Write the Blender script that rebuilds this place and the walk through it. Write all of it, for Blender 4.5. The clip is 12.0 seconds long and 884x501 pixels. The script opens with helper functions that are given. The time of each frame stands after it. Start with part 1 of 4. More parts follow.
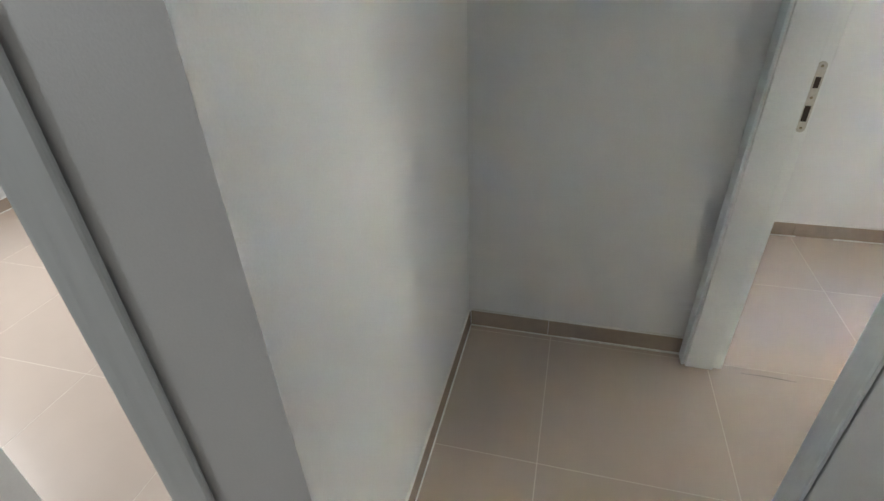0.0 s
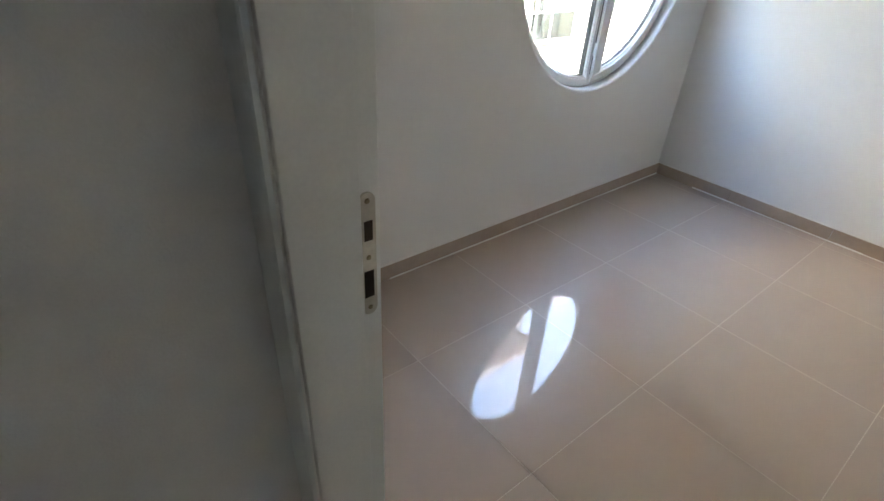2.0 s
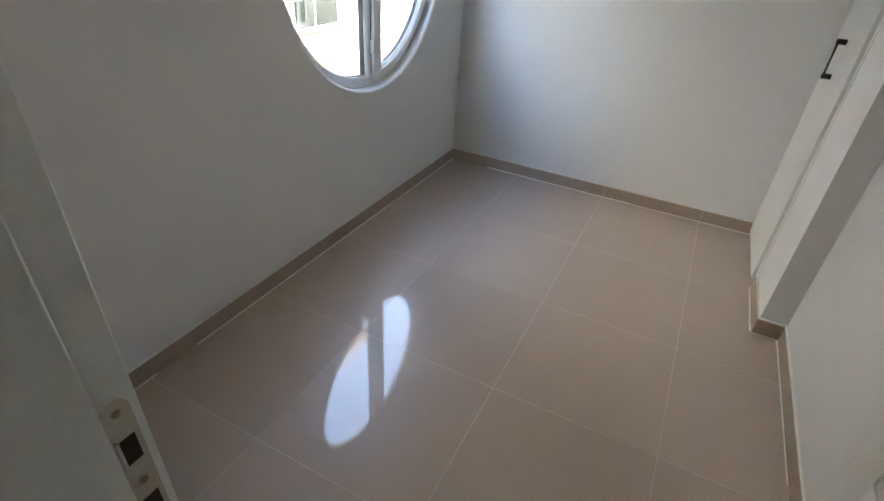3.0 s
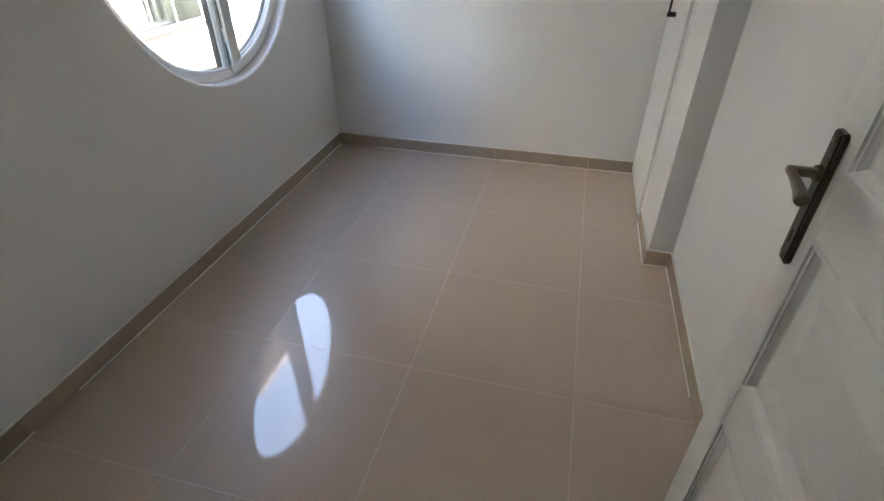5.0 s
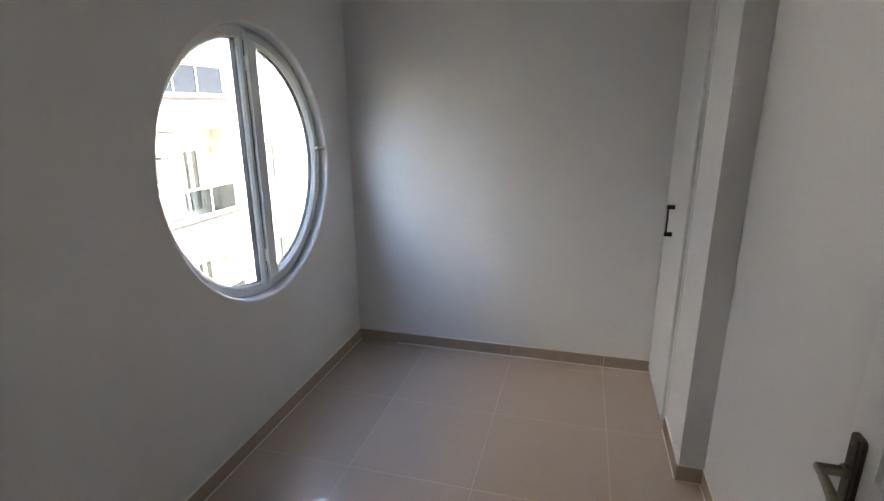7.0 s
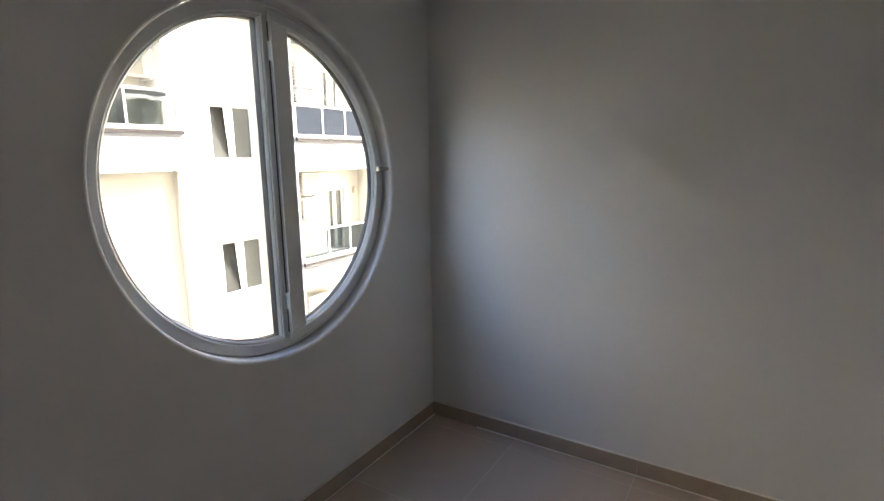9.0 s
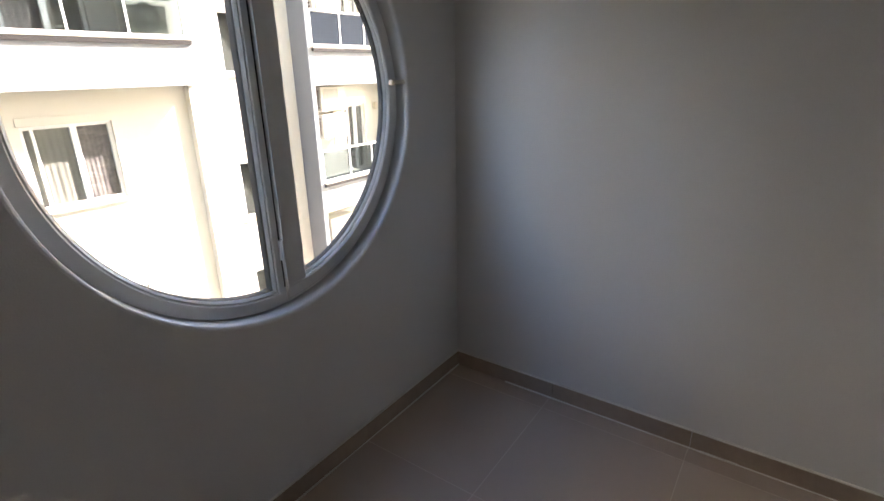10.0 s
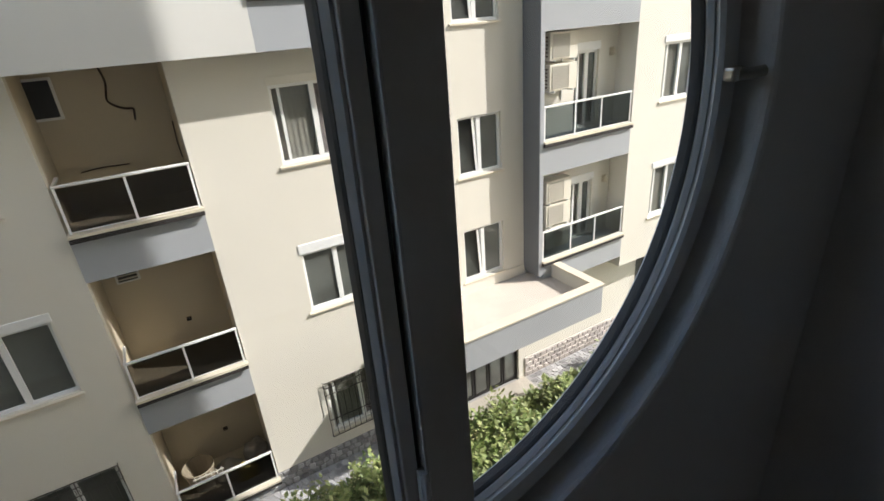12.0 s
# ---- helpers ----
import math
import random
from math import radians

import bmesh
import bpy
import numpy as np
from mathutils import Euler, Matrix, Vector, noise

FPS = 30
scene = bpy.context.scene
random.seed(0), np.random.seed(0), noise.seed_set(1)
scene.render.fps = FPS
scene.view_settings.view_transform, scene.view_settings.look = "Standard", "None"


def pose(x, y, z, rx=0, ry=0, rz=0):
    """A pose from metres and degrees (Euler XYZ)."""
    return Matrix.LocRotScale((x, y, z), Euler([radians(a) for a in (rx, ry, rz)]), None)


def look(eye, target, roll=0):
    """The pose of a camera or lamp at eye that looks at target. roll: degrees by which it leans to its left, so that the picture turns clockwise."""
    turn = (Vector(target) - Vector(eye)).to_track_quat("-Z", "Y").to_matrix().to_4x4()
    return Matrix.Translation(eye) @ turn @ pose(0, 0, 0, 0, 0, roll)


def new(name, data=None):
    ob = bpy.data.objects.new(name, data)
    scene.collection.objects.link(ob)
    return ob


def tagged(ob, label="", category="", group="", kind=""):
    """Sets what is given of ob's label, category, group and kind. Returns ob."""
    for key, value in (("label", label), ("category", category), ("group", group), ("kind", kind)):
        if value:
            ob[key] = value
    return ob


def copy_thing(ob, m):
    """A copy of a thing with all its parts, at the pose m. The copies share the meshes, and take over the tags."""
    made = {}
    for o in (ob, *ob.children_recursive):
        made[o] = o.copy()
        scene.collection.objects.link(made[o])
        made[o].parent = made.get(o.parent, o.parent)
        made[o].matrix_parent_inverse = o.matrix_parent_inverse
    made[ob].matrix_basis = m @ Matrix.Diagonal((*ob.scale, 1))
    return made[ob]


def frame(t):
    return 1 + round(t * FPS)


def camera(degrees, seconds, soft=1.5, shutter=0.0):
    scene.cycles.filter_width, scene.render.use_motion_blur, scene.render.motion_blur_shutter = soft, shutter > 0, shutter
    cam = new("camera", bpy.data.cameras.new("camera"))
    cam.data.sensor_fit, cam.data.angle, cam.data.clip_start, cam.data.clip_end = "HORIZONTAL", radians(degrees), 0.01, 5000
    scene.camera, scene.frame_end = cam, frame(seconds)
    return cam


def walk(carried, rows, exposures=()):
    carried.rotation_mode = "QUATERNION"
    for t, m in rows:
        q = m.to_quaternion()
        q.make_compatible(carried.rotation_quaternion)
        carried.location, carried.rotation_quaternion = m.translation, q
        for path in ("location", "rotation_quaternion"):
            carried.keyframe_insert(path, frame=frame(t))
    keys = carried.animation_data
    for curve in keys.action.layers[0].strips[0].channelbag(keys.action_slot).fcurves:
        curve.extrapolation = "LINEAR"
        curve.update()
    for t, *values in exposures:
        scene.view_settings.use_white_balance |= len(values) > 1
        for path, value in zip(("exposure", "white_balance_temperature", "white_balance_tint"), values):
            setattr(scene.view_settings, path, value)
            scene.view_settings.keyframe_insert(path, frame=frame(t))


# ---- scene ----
cam = camera(82.5, 12.0)
PATH = [
    (0, (-3.743, -2.792, 1.476), (-4.199, -1.161, 0.412), -2.3),
    (0.5, (-3.739, -2.512, 1.447), (-4.033, -0.842, 0.387), -1.5),
    (1, (-3.634, -2.205, 1.459), (-3.637, -0.533, 0.362), -0.4),
    (1.2, (-3.594, -2.066, 1.44), (-3.399, -0.41, 0.336), 0.5),
    (1.5, (-3.547, -1.861, 1.438), (-2.959, -0.283, 0.359), 2.1),
    (2, (-3.401, -1.662, 1.436), (-2.315, -0.376, 0.356), 3.4),
    (2.5, (-3.277, -1.533, 1.448), (-1.908, -0.553, 0.369), 4.6),
    (3, (-3.232, -1.493, 1.475), (-1.715, -0.778, 0.388), 4.0),
    (3.3, (-3.205, -1.528, 1.487), (-1.642, -0.937, 0.388), 3.1),
    (3.5, (-3.208, -1.542, 1.471), (-1.623, -1.018, 0.369), 3.4),
    (3.7, (-3.196, -1.586, 1.445), (-1.602, -1.098, 0.341), 2.7),
    (5.3, (-3.162, -1.57, 1.448), (-1.577, -1.162, 0.299), -0.7),
    (5.5, (-3.174, -1.541, 1.472), (-1.589, -1.134, 0.322), -1.1),
    (6, (-3.179, -1.534, 1.543), (-1.559, -1.111, 0.45), -1.5),
    (6.5, (-3.18, -1.528, 1.601), (-1.452, -1.075, 0.701), -1.2),
    (7, (-3.174, -1.518, 1.666), (-1.321, -1.005, 1.117), -0.5),
    (7.2, (-3.149, -1.54, 1.677), (-1.284, -0.986, 1.211), -0.5),
    (8.8, (-2.387, -1.494, 1.506), (-0.692, -0.483, 1.186), -0.7),
    (9, (-2.284, -1.511, 1.484), (-0.62, -0.463, 1.117), -0.8),
    (9.5, (-2.076, -1.454, 1.424), (-0.485, -0.363, 0.894), -1.0),
    (10, (-1.936, -1.279, 1.474), (-0.399, -0.194, 0.797), -1.1),
    (10.5, (-1.717, -1.092, 1.488), (-0.218, -0.013, 0.72), -1.4),
    (11, (-1.481, -0.881, 1.518), (-0.073, 0.29, 0.714), -2.3),
    (11.2, (-1.421, -0.771, 1.514), (-0.093, 0.484, 0.701), -3.0),
    (11.5, (-1.336, -0.601, 1.539), (-0.178, 0.803, 0.711), -3.8),
    (11.8, (-1.241, -0.479, 1.543), (-0.244, 1.043, 0.713), -4.1),
    (12, (-1.175, -0.433, 1.537), (-0.287, 1.154, 0.704), -4.5),
]
EXPOSURES = [(0.0, 6.23, 6410, 8), (1.0, 6.23, 6410, 9), (1.5, 5.8, 6630, 9), (2.0, 5.05, 6620, 10), (2.5, 4.8, 6730, 11), (3.0, 4.63, 6590, 10), (3.5, 4.58, 6640, 10), (5.5, 4.6, 6580, 12), (7.0, 4.2, 6500, 15), (8.8, 3.65, 6750, 15), (9.5, 3.35, 6750, 16), (10.0, 3.2, 6750, 17), (10.5, 2.8, 6850, 17), (11.0, 1.75, 7100, 15), (11.5, 1.03, 6600, 11), (12.0, 1.07, 6400, 10)]
walk(cam, [(t, look(eye, target, roll)) for t, eye, target, roll in PATH], EXPOSURES)

# ---- world and sun ----
SUN_FROM = Vector((1.7, -1.0, 1.62)).normalized()
world = bpy.data.worlds.new("sky")
scene.world = world
world.use_nodes = True
wn = world.node_tree
sky = wn.nodes.new("ShaderNodeTexSky")
sky.sky_type = "NISHITA"
sky.sun_disc = False
sky.dust_density = 1.6
sky.air_density = 1.2
sky.ozone_density = 0.4
sky.sun_elevation = math.asin(SUN_FROM.z)
sky.sun_rotation = math.atan2(SUN_FROM.x, SUN_FROM.y)
wn.links.new(sky.outputs[0], wn.nodes["Background"].inputs[0])
wn.nodes["Background"].inputs[1].default_value = 0.15
sun = new("sun", bpy.data.lights.new("sun", "SUN"))
sun.data.energy, sun.data.angle, sun.data.color = 2.8, radians(0.55), (1.0, 0.965, 0.915)
sun.matrix_world = look(SUN_FROM * 40, (0, 0, 0))


def window_light(name, eye, target, w, h, power, color=(0.86, 0.93, 1.0)):
    """Daylight that enters by an opening in a wall."""
    lamp = new(name, bpy.data.lights.new(name, "AREA"))
    lamp.data.shape, lamp.data.size, lamp.data.size_y = "RECTANGLE", w, h
    lamp.data.energy, lamp.data.color = power, color
    lamp.matrix_world = look(eye, target)
    return lamp


window_light("side_room_daylight", (-7.45, -1.85, 1.45), (-5.0, -1.6, 0.9), 0.7, 1.2, 0.6, (0.93, 0.97, 1.0))
window_light("hall_daylight", (-8.07, -4.9, 1.45), (-4.2, -2.8, 1.2), 0.7, 1.2, 0.41, (0.9, 0.96, 1.0))


# ---- materials ----
def material(name, color, rough=0.6, metal=0.0, bump=0.0, scale=40.0, mottle=0.06, big=2.0, spec=0.5, per_piece=0.0, grain=(1, 1, 1)):
    """A surface whose colour wanders at a large and a small scale, with fine relief."""
    m = bpy.data.materials.new(name)
    m.use_nodes = True
    nt = m.node_tree
    b = nt.nodes["Principled BSDF"]
    b.inputs["Roughness"].default_value = rough
    b.inputs["Metallic"].default_value = metal
    b.inputs["Specular IOR Level"].default_value = spec
    tc = nt.nodes.new("ShaderNodeTexCoord")
    mp = nt.nodes.new("ShaderNodeMapping")
    mp.inputs["Scale"].default_value = grain
    nt.links.new(tc.outputs["Object"], mp.inputs["Vector"])
    n1 = nt.nodes.new("ShaderNodeTexNoise")
    n1.inputs["Scale"].default_value, n1.inputs["Detail"].default_value = big, 3.0
    n2 = nt.nodes.new("ShaderNodeTexNoise")
    n2.inputs["Scale"].default_value, n2.inputs["Detail"].default_value = scale, 4.0
    for n in (n1, n2):
        nt.links.new(mp.outputs[0], n.inputs["Vector"])
    add = nt.nodes.new("ShaderNodeMath")
    add.operation = "ADD"
    nt.links.new(n1.outputs["Fac"], add.inputs[0])
    nt.links.new(n2.outputs["Fac"], add.inputs[1])
    rng = nt.nodes.new("ShaderNodeMapRange")
    rng.inputs["From Min"].default_value, rng.inputs["From Max"].default_value = 0.7, 1.3
    rng.inputs["To Min"].default_value, rng.inputs["To Max"].default_value = 1 - mottle, 1 + mottle
    nt.links.new(add.outputs[0], rng.inputs["Value"])
    val = rng.outputs["Result"]
    if per_piece:
        info = nt.nodes.new("ShaderNodeObjectInfo")
        r2 = nt.nodes.new("ShaderNodeMapRange")
        r2.inputs["To Min"].default_value, r2.inputs["To Max"].default_value = 1 - per_piece, 1 + per_piece
        nt.links.new(info.outputs["Random"], r2.inputs["Value"])
        mul = nt.nodes.new("ShaderNodeMath")
        mul.operation = "MULTIPLY"
        nt.links.new(val, mul.inputs[0])
        nt.links.new(r2.outputs["Result"], mul.inputs[1])
        val = mul.outputs[0]
    hsv = nt.nodes.new("ShaderNodeHueSaturation")
    hsv.inputs["Color"].default_value = (*color, 1)
    nt.links.new(val, hsv.inputs["Value"])
    nt.links.new(hsv.outputs[0], b.inputs["Base Color"])
    if bump:
        bp = nt.nodes.new("ShaderNodeBump")
        bp.inputs["Strength"].default_value, bp.inputs["Distance"].default_value = bump, 0.002
        nt.links.new(n2.outputs["Fac"], bp.inputs["Height"])
        nt.links.new(bp.outputs[0], b.inputs["Normal"])
    return m


def glass_material(name, tint=(1, 1, 1), rough=0.0):
    """A thin pane: clear straight through, with a mirror's gloss."""
    m = bpy.data.materials.new(name)
    m.use_nodes = True
    nt = m.node_tree
    nt.nodes.remove(nt.nodes["Principled BSDF"])
    mix = nt.nodes.new("ShaderNodeMixShader")
    clear = nt.nodes.new("ShaderNodeBsdfTransparent")
    clear.inputs[0].default_value = (*tint, 1)
    gloss = nt.nodes.new("ShaderNodeBsdfGlossy")
    gloss.inputs["Roughness"].default_value = rough
    facing = nt.nodes.new("ShaderNodeLayerWeight")
    facing.inputs["Blend"].default_value = 0.5
    power = nt.nodes.new("ShaderNodeMath")
    power.operation = "POWER"
    power.inputs[1].default_value = 5.0
    nt.links.new(facing.outputs["Facing"], power.inputs[0])
    share = nt.nodes.new("ShaderNodeMath")
    share.operation = "MULTIPLY_ADD"
    share.inputs[1].default_value, share.inputs[2].default_value = 0.92, 0.03
    nt.links.new(power.outputs[0], share.inputs[0])
    nt.links.new(share.outputs[0], mix.inputs[0])
    nt.links.new(clear.outputs[0], mix.inputs[1])
    nt.links.new(gloss.outputs[0], mix.inputs[2])
    nt.links.new(mix.outputs[0], nt.nodes["Material Output"].inputs[0])
    return m


WALL = material("grey_wall_paint", (0.835, 0.828, 0.82), 0.42, bump=0.35, scale=240, mottle=0.03, big=1.2, spec=0.42)
CEIL = material("ceiling_paint", (0.90, 0.90, 0.885), 0.8, bump=0.2, scale=200, mottle=0.02)
TILE = material("polished_porcelain", (0.585, 0.468, 0.385), 0.32, scale=9, mottle=0.02, big=1.1, spec=0.5, per_piece=0.008)
TILE.node_tree.nodes["Principled BSDF"].inputs["Coat Weight"].default_value = 1.0
TILE.node_tree.nodes["Principled BSDF"].inputs["Coat Roughness"].default_value = 0.03
TILE.node_tree.nodes["Principled BSDF"].inputs["Coat IOR"].default_value = 1.52
SKIRT = material("skirting_tile", (0.46, 0.365, 0.29), 0.25, scale=30, mottle=0.06, per_piece=0.03)
GROUT = material("pale_grout", (0.72, 0.635, 0.55), 0.8, bump=0.4, scale=180, mottle=0.12)
CAULK = material("white_caulk", (0.86, 0.84, 0.79), 0.6, bump=0.4, scale=120, mottle=0.1)
PAINT = material("white_door_paint", (0.87, 0.87, 0.85), 0.28, bump=0.15, scale=150, mottle=0.03)
CASING = material("grey_white_casing", (0.80, 0.83, 0.83), 0.4, bump=0.2, scale=90, mottle=0.02, grain=(1, 1, 0.1))
LAMINATE = material("white_laminate", (0.86, 0.86, 0.84), 0.3, mottle=0.015)
PVC = material("white_pvc", (0.87, 0.88, 0.875), 0.17, mottle=0.02, scale=60)
# black of the window gaskets, and of the sheets that stand for unlit rooms
GASKET_AND_SHADE = material("black_gasket_and_room_shade", (0.03, 0.03, 0.03), 0.6)
BRONZE = material("dark_bronze", (0.13, 0.10, 0.08), 0.34, metal=0.85, scale=120, mottle=0.2)
LEVER = material("worn_bronze_lever", (0.21, 0.175, 0.135), 0.38, metal=0.85, scale=120, mottle=0.2)
BRASS = material("aged_brass", (0.34, 0.28, 0.19), 0.36, metal=0.9, scale=120, mottle=0.15)
STEEL = material("nickel_steel", (0.62, 0.58, 0.50), 0.34, metal=0.9, scale=100, mottle=0.1)
BLACK = material("matt_black_metal", (0.015, 0.015, 0.015), 0.45)
# grey that draws the shadow line along the door stops
STOP_SHADOW = material("grey_stop_shadow_line", (0.42, 0.40, 0.37), 0.7)
DARK = material("dark_hollow", (0.05, 0.03, 0.02), 0.8)
GLASS = glass_material("clear_glass")
PALE_TILE = material("pale_canopy_tiles", (0.60, 0.535, 0.46), 0.7, bump=0.3, scale=12, mottle=0.08, big=1.5)
SMOKE = glass_material("smoked_balcony_glass", (0.33, 0.325, 0.315))
TINTED = glass_material("tinted_glass", (0.78, 0.81, 0.82))
TINTED_D = glass_material("grey_balcony_glass", (0.50, 0.54, 0.55))
# opaque panes, no glass: the sky's reflection is put into the blue-grey colour
SKY_TONED_PANE = material("opaque_sky_toned_pane", (0.022, 0.030, 0.042), 0.55, mottle=0.15, big=1.5, spec=0.08)
DRIP = material("dark_brown_drip_edge", (0.03, 0.025, 0.023), 0.8, mottle=0.15)
CREAM = material("cream_render", (0.72, 0.685, 0.60), 0.85, bump=0.4, scale=90, mottle=0.05, big=0.5)
WHITE_R = material("white_render", (0.66, 0.65, 0.61), 0.85, bump=0.4, scale=90, mottle=0.04, big=0.5)
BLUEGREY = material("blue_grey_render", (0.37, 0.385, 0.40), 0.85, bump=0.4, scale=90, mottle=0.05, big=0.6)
# darker copy of the blue-grey render, with the fin side's shade in its colour
FIN_SHADED = material("shaded_blue_grey_render", (0.17, 0.175, 0.185), 0.85, bump=0.4, scale=90, mottle=0.05)
OCHRE = material("ochre_render", (0.57, 0.495, 0.37), 0.85, bump=0.3, scale=70, mottle=0.06, big=0.7)
WINDARK = material("dark_window_glass", (0.115, 0.122, 0.112), 0.05, mottle=0.45, big=1.5, spec=0.6)
WFRAME = material("white_window_frame", (0.82, 0.82, 0.80), 0.35, mottle=0.02)
STONE_SILL = material("pale_marble_sill", (0.70, 0.63, 0.50), 0.5, mottle=0.06, scale=25)
CURTAIN = material("beige_curtain", (0.80, 0.72, 0.61), 0.9, mottle=0.1, scale=30, grain=(1, 1, 0.1))
CURTAIN_R = material("patterned_red_brown_curtain", (0.68, 0.56, 0.52), 0.9, mottle=0.45, scale=22, big=9)
AC_BODY = material("ivory_plastic", (0.72, 0.68, 0.58), 0.45, mottle=0.04)
AC_GRILLE = material("grey_beige_grille", (0.56, 0.53, 0.45), 0.6, mottle=0.08)
AC_DEEP = material("shaded_grille_backing", (0.34, 0.325, 0.285), 0.6, mottle=0.1)
IRON = material("wrought_iron", (0.05, 0.045, 0.04), 0.5, metal=0.4)
STONE = material("grey_ashlar", (0.40, 0.39, 0.385), 0.85, bump=0.6, scale=40, mottle=0.2, per_piece=0.42)
PALE_STONE = material("pale_stone_cladding", (0.50, 0.45, 0.415), 0.85, bump=0.5, scale=40, mottle=0.15, per_piece=0.25)
PAVING = material("pale_paving", (0.44, 0.40, 0.34), 0.85, bump=0.4, scale=30, mottle=0.1, per_piece=0.1)
SOIL = material("garden_ground", (0.16, 0.14, 0.09), 0.95, bump=0.6, scale=8, mottle=0.3)
LEAF = material("green_leaves", (0.17, 0.23, 0.065), 0.5, mottle=0.5, scale=3, big=1.3)
GRASS = material("pale_green_grass", (0.27, 0.31, 0.11), 0.6, mottle=0.4, scale=3, big=1.3)
FLOWER = material("pale_yellow_flowers", (0.62, 0.56, 0.30), 0.7, mottle=0.2)
ROOF = material("red_roof_eaves", (0.52, 0.40, 0.35), 0.8, mottle=0.1)
CABLE = material("brown_cable", (0.07, 0.045, 0.03), 0.6)
CLOTH = material("faded_cloth", (0.30, 0.27, 0.23), 0.9, mottle=0.3, scale=10)
WICKER = material("straw_wicker", (0.27, 0.225, 0.16), 0.8, mottle=0.2, scale=60)
YELLOW = material("yellow_plastic", (0.62, 0.50, 0.10), 0.5)


# ---- builders ----
def bm_new():
    return bmesh.new()


def box(bm, x0, x1, y0, y1, z0, z1, m=None):
    p = [(x0, y0, z0), (x1, y0, z0), (x1, y1, z0), (x0, y1, z0), (x0, y0, z1), (x1, y0, z1), (x1, y1, z1), (x0, y1, z1)]
    v = [bm.verts.new(m @ Vector(q) if m else q) for q in p]
    for f in ((3, 2, 1, 0), (4, 5, 6, 7), (0, 1, 5, 4), (1, 2, 6, 5), (2, 3, 7, 6), (3, 0, 4, 7)):
        bm.faces.new([v[i] for i in f])
    return v


def soft_box(bm, x0, x1, y0, y1, z0, z1, r=0.004, seg=2):
    """A box with rounded edges."""
    b2 = bmesh.new()
    box(b2, x0, x1, y0, y1, z0, z1)
    bmesh.ops.bevel(b2, geom=b2.edges[:], offset=r, segments=seg, affect="EDGES", profile=0.5)
    me = bpy.data.meshes.new("t")
    b2.to_mesh(me)
    b2.free()
    bm.from_mesh(me)
    bpy.data.meshes.remove(me)


def prism(bm, outline, axis, a, b):
    """An outline of (u, v) pairs drawn out along an axis from a to b."""
    def at(u, v, w):
        return {"x": (w, u, v), "y": (u, w, v), "z": (u, v, w)}[axis]
    lo = [bm.verts.new(at(u, v, a)) for u, v in outline]
    hi = [bm.verts.new(at(u, v, b)) for u, v in outline]
    n = len(outline)
    for i in range(n):
        bm.faces.new((lo[i], lo[(i + 1) % n], hi[(i + 1) % n], hi[i]))
    bm.faces.new(lo[::-1])
    bm.faces.new(hi)


def tube(bm, points, r, sides=8):
    """A round bar along a line of points."""
    rings = []
    pts = [Vector(p) for p in points]
    for i, p in enumerate(pts):
        d = (pts[min(i + 1, len(pts) - 1)] - pts[max(i - 1, 0)]).normalized()
        a = d.cross(Vector((0, 0, 1)) if abs(d.z) < 0.9 else Vector((1, 0, 0))).normalized()
        c = d.cross(a)
        rings.append([bm.verts.new(p + r * (math.cos(k * math.tau / sides) * a + math.sin(k * math.tau / sides) * c)) for k in range(sides)])
    for r0, r1 in zip(rings, rings[1:]):
        for k in range(sides):
            bm.faces.new((r0[k], r0[(k + 1) % sides], r1[(k + 1) % sides], r1[k]))
    bm.faces.new(rings[0][::-1])
    bm.faces.new(rings[-1])


def mesh_from(bm, name, mat, smooth=False):
    bmesh.ops.recalc_face_normals(bm, faces=bm.faces[:])
    me = bpy.data.meshes.new(name)
    bm.to_mesh(me)
    bm.free()
    me.materials.append(mat)
    if smooth:
        for p in me.polygons:
            p.use_smooth = True
    return me


def part(name, bm, mat, parent=None, label="", smooth=False):
    ob = new(name, mesh_from(bm, name, mat, smooth))
    if parent:
        ob.parent = parent
    return tagged(ob, label)


def boxpart(name, dims, mat, parent=None, label="", r=0.0):
    bm = bm_new()
    if r:
        soft_box(bm, *dims, r=r)
    else:
        box(bm, *dims)
    return part(name, bm, mat, parent, label)


def thing(name, at, label, category, group="", kind=""):
    ob = new(name)
    ob.empty_display_size = 0.1
    ob.location = at
    bpy.context.view_layer.update()
    return tagged(ob, label, category, group, kind)


def adopt(parent, *obs):
    """Hang parts, built in world places, under a thing that stands elsewhere."""
    for o in obs:
        o.parent = parent
        o.matrix_parent_inverse = Matrix.Translation(-Vector(parent.location))


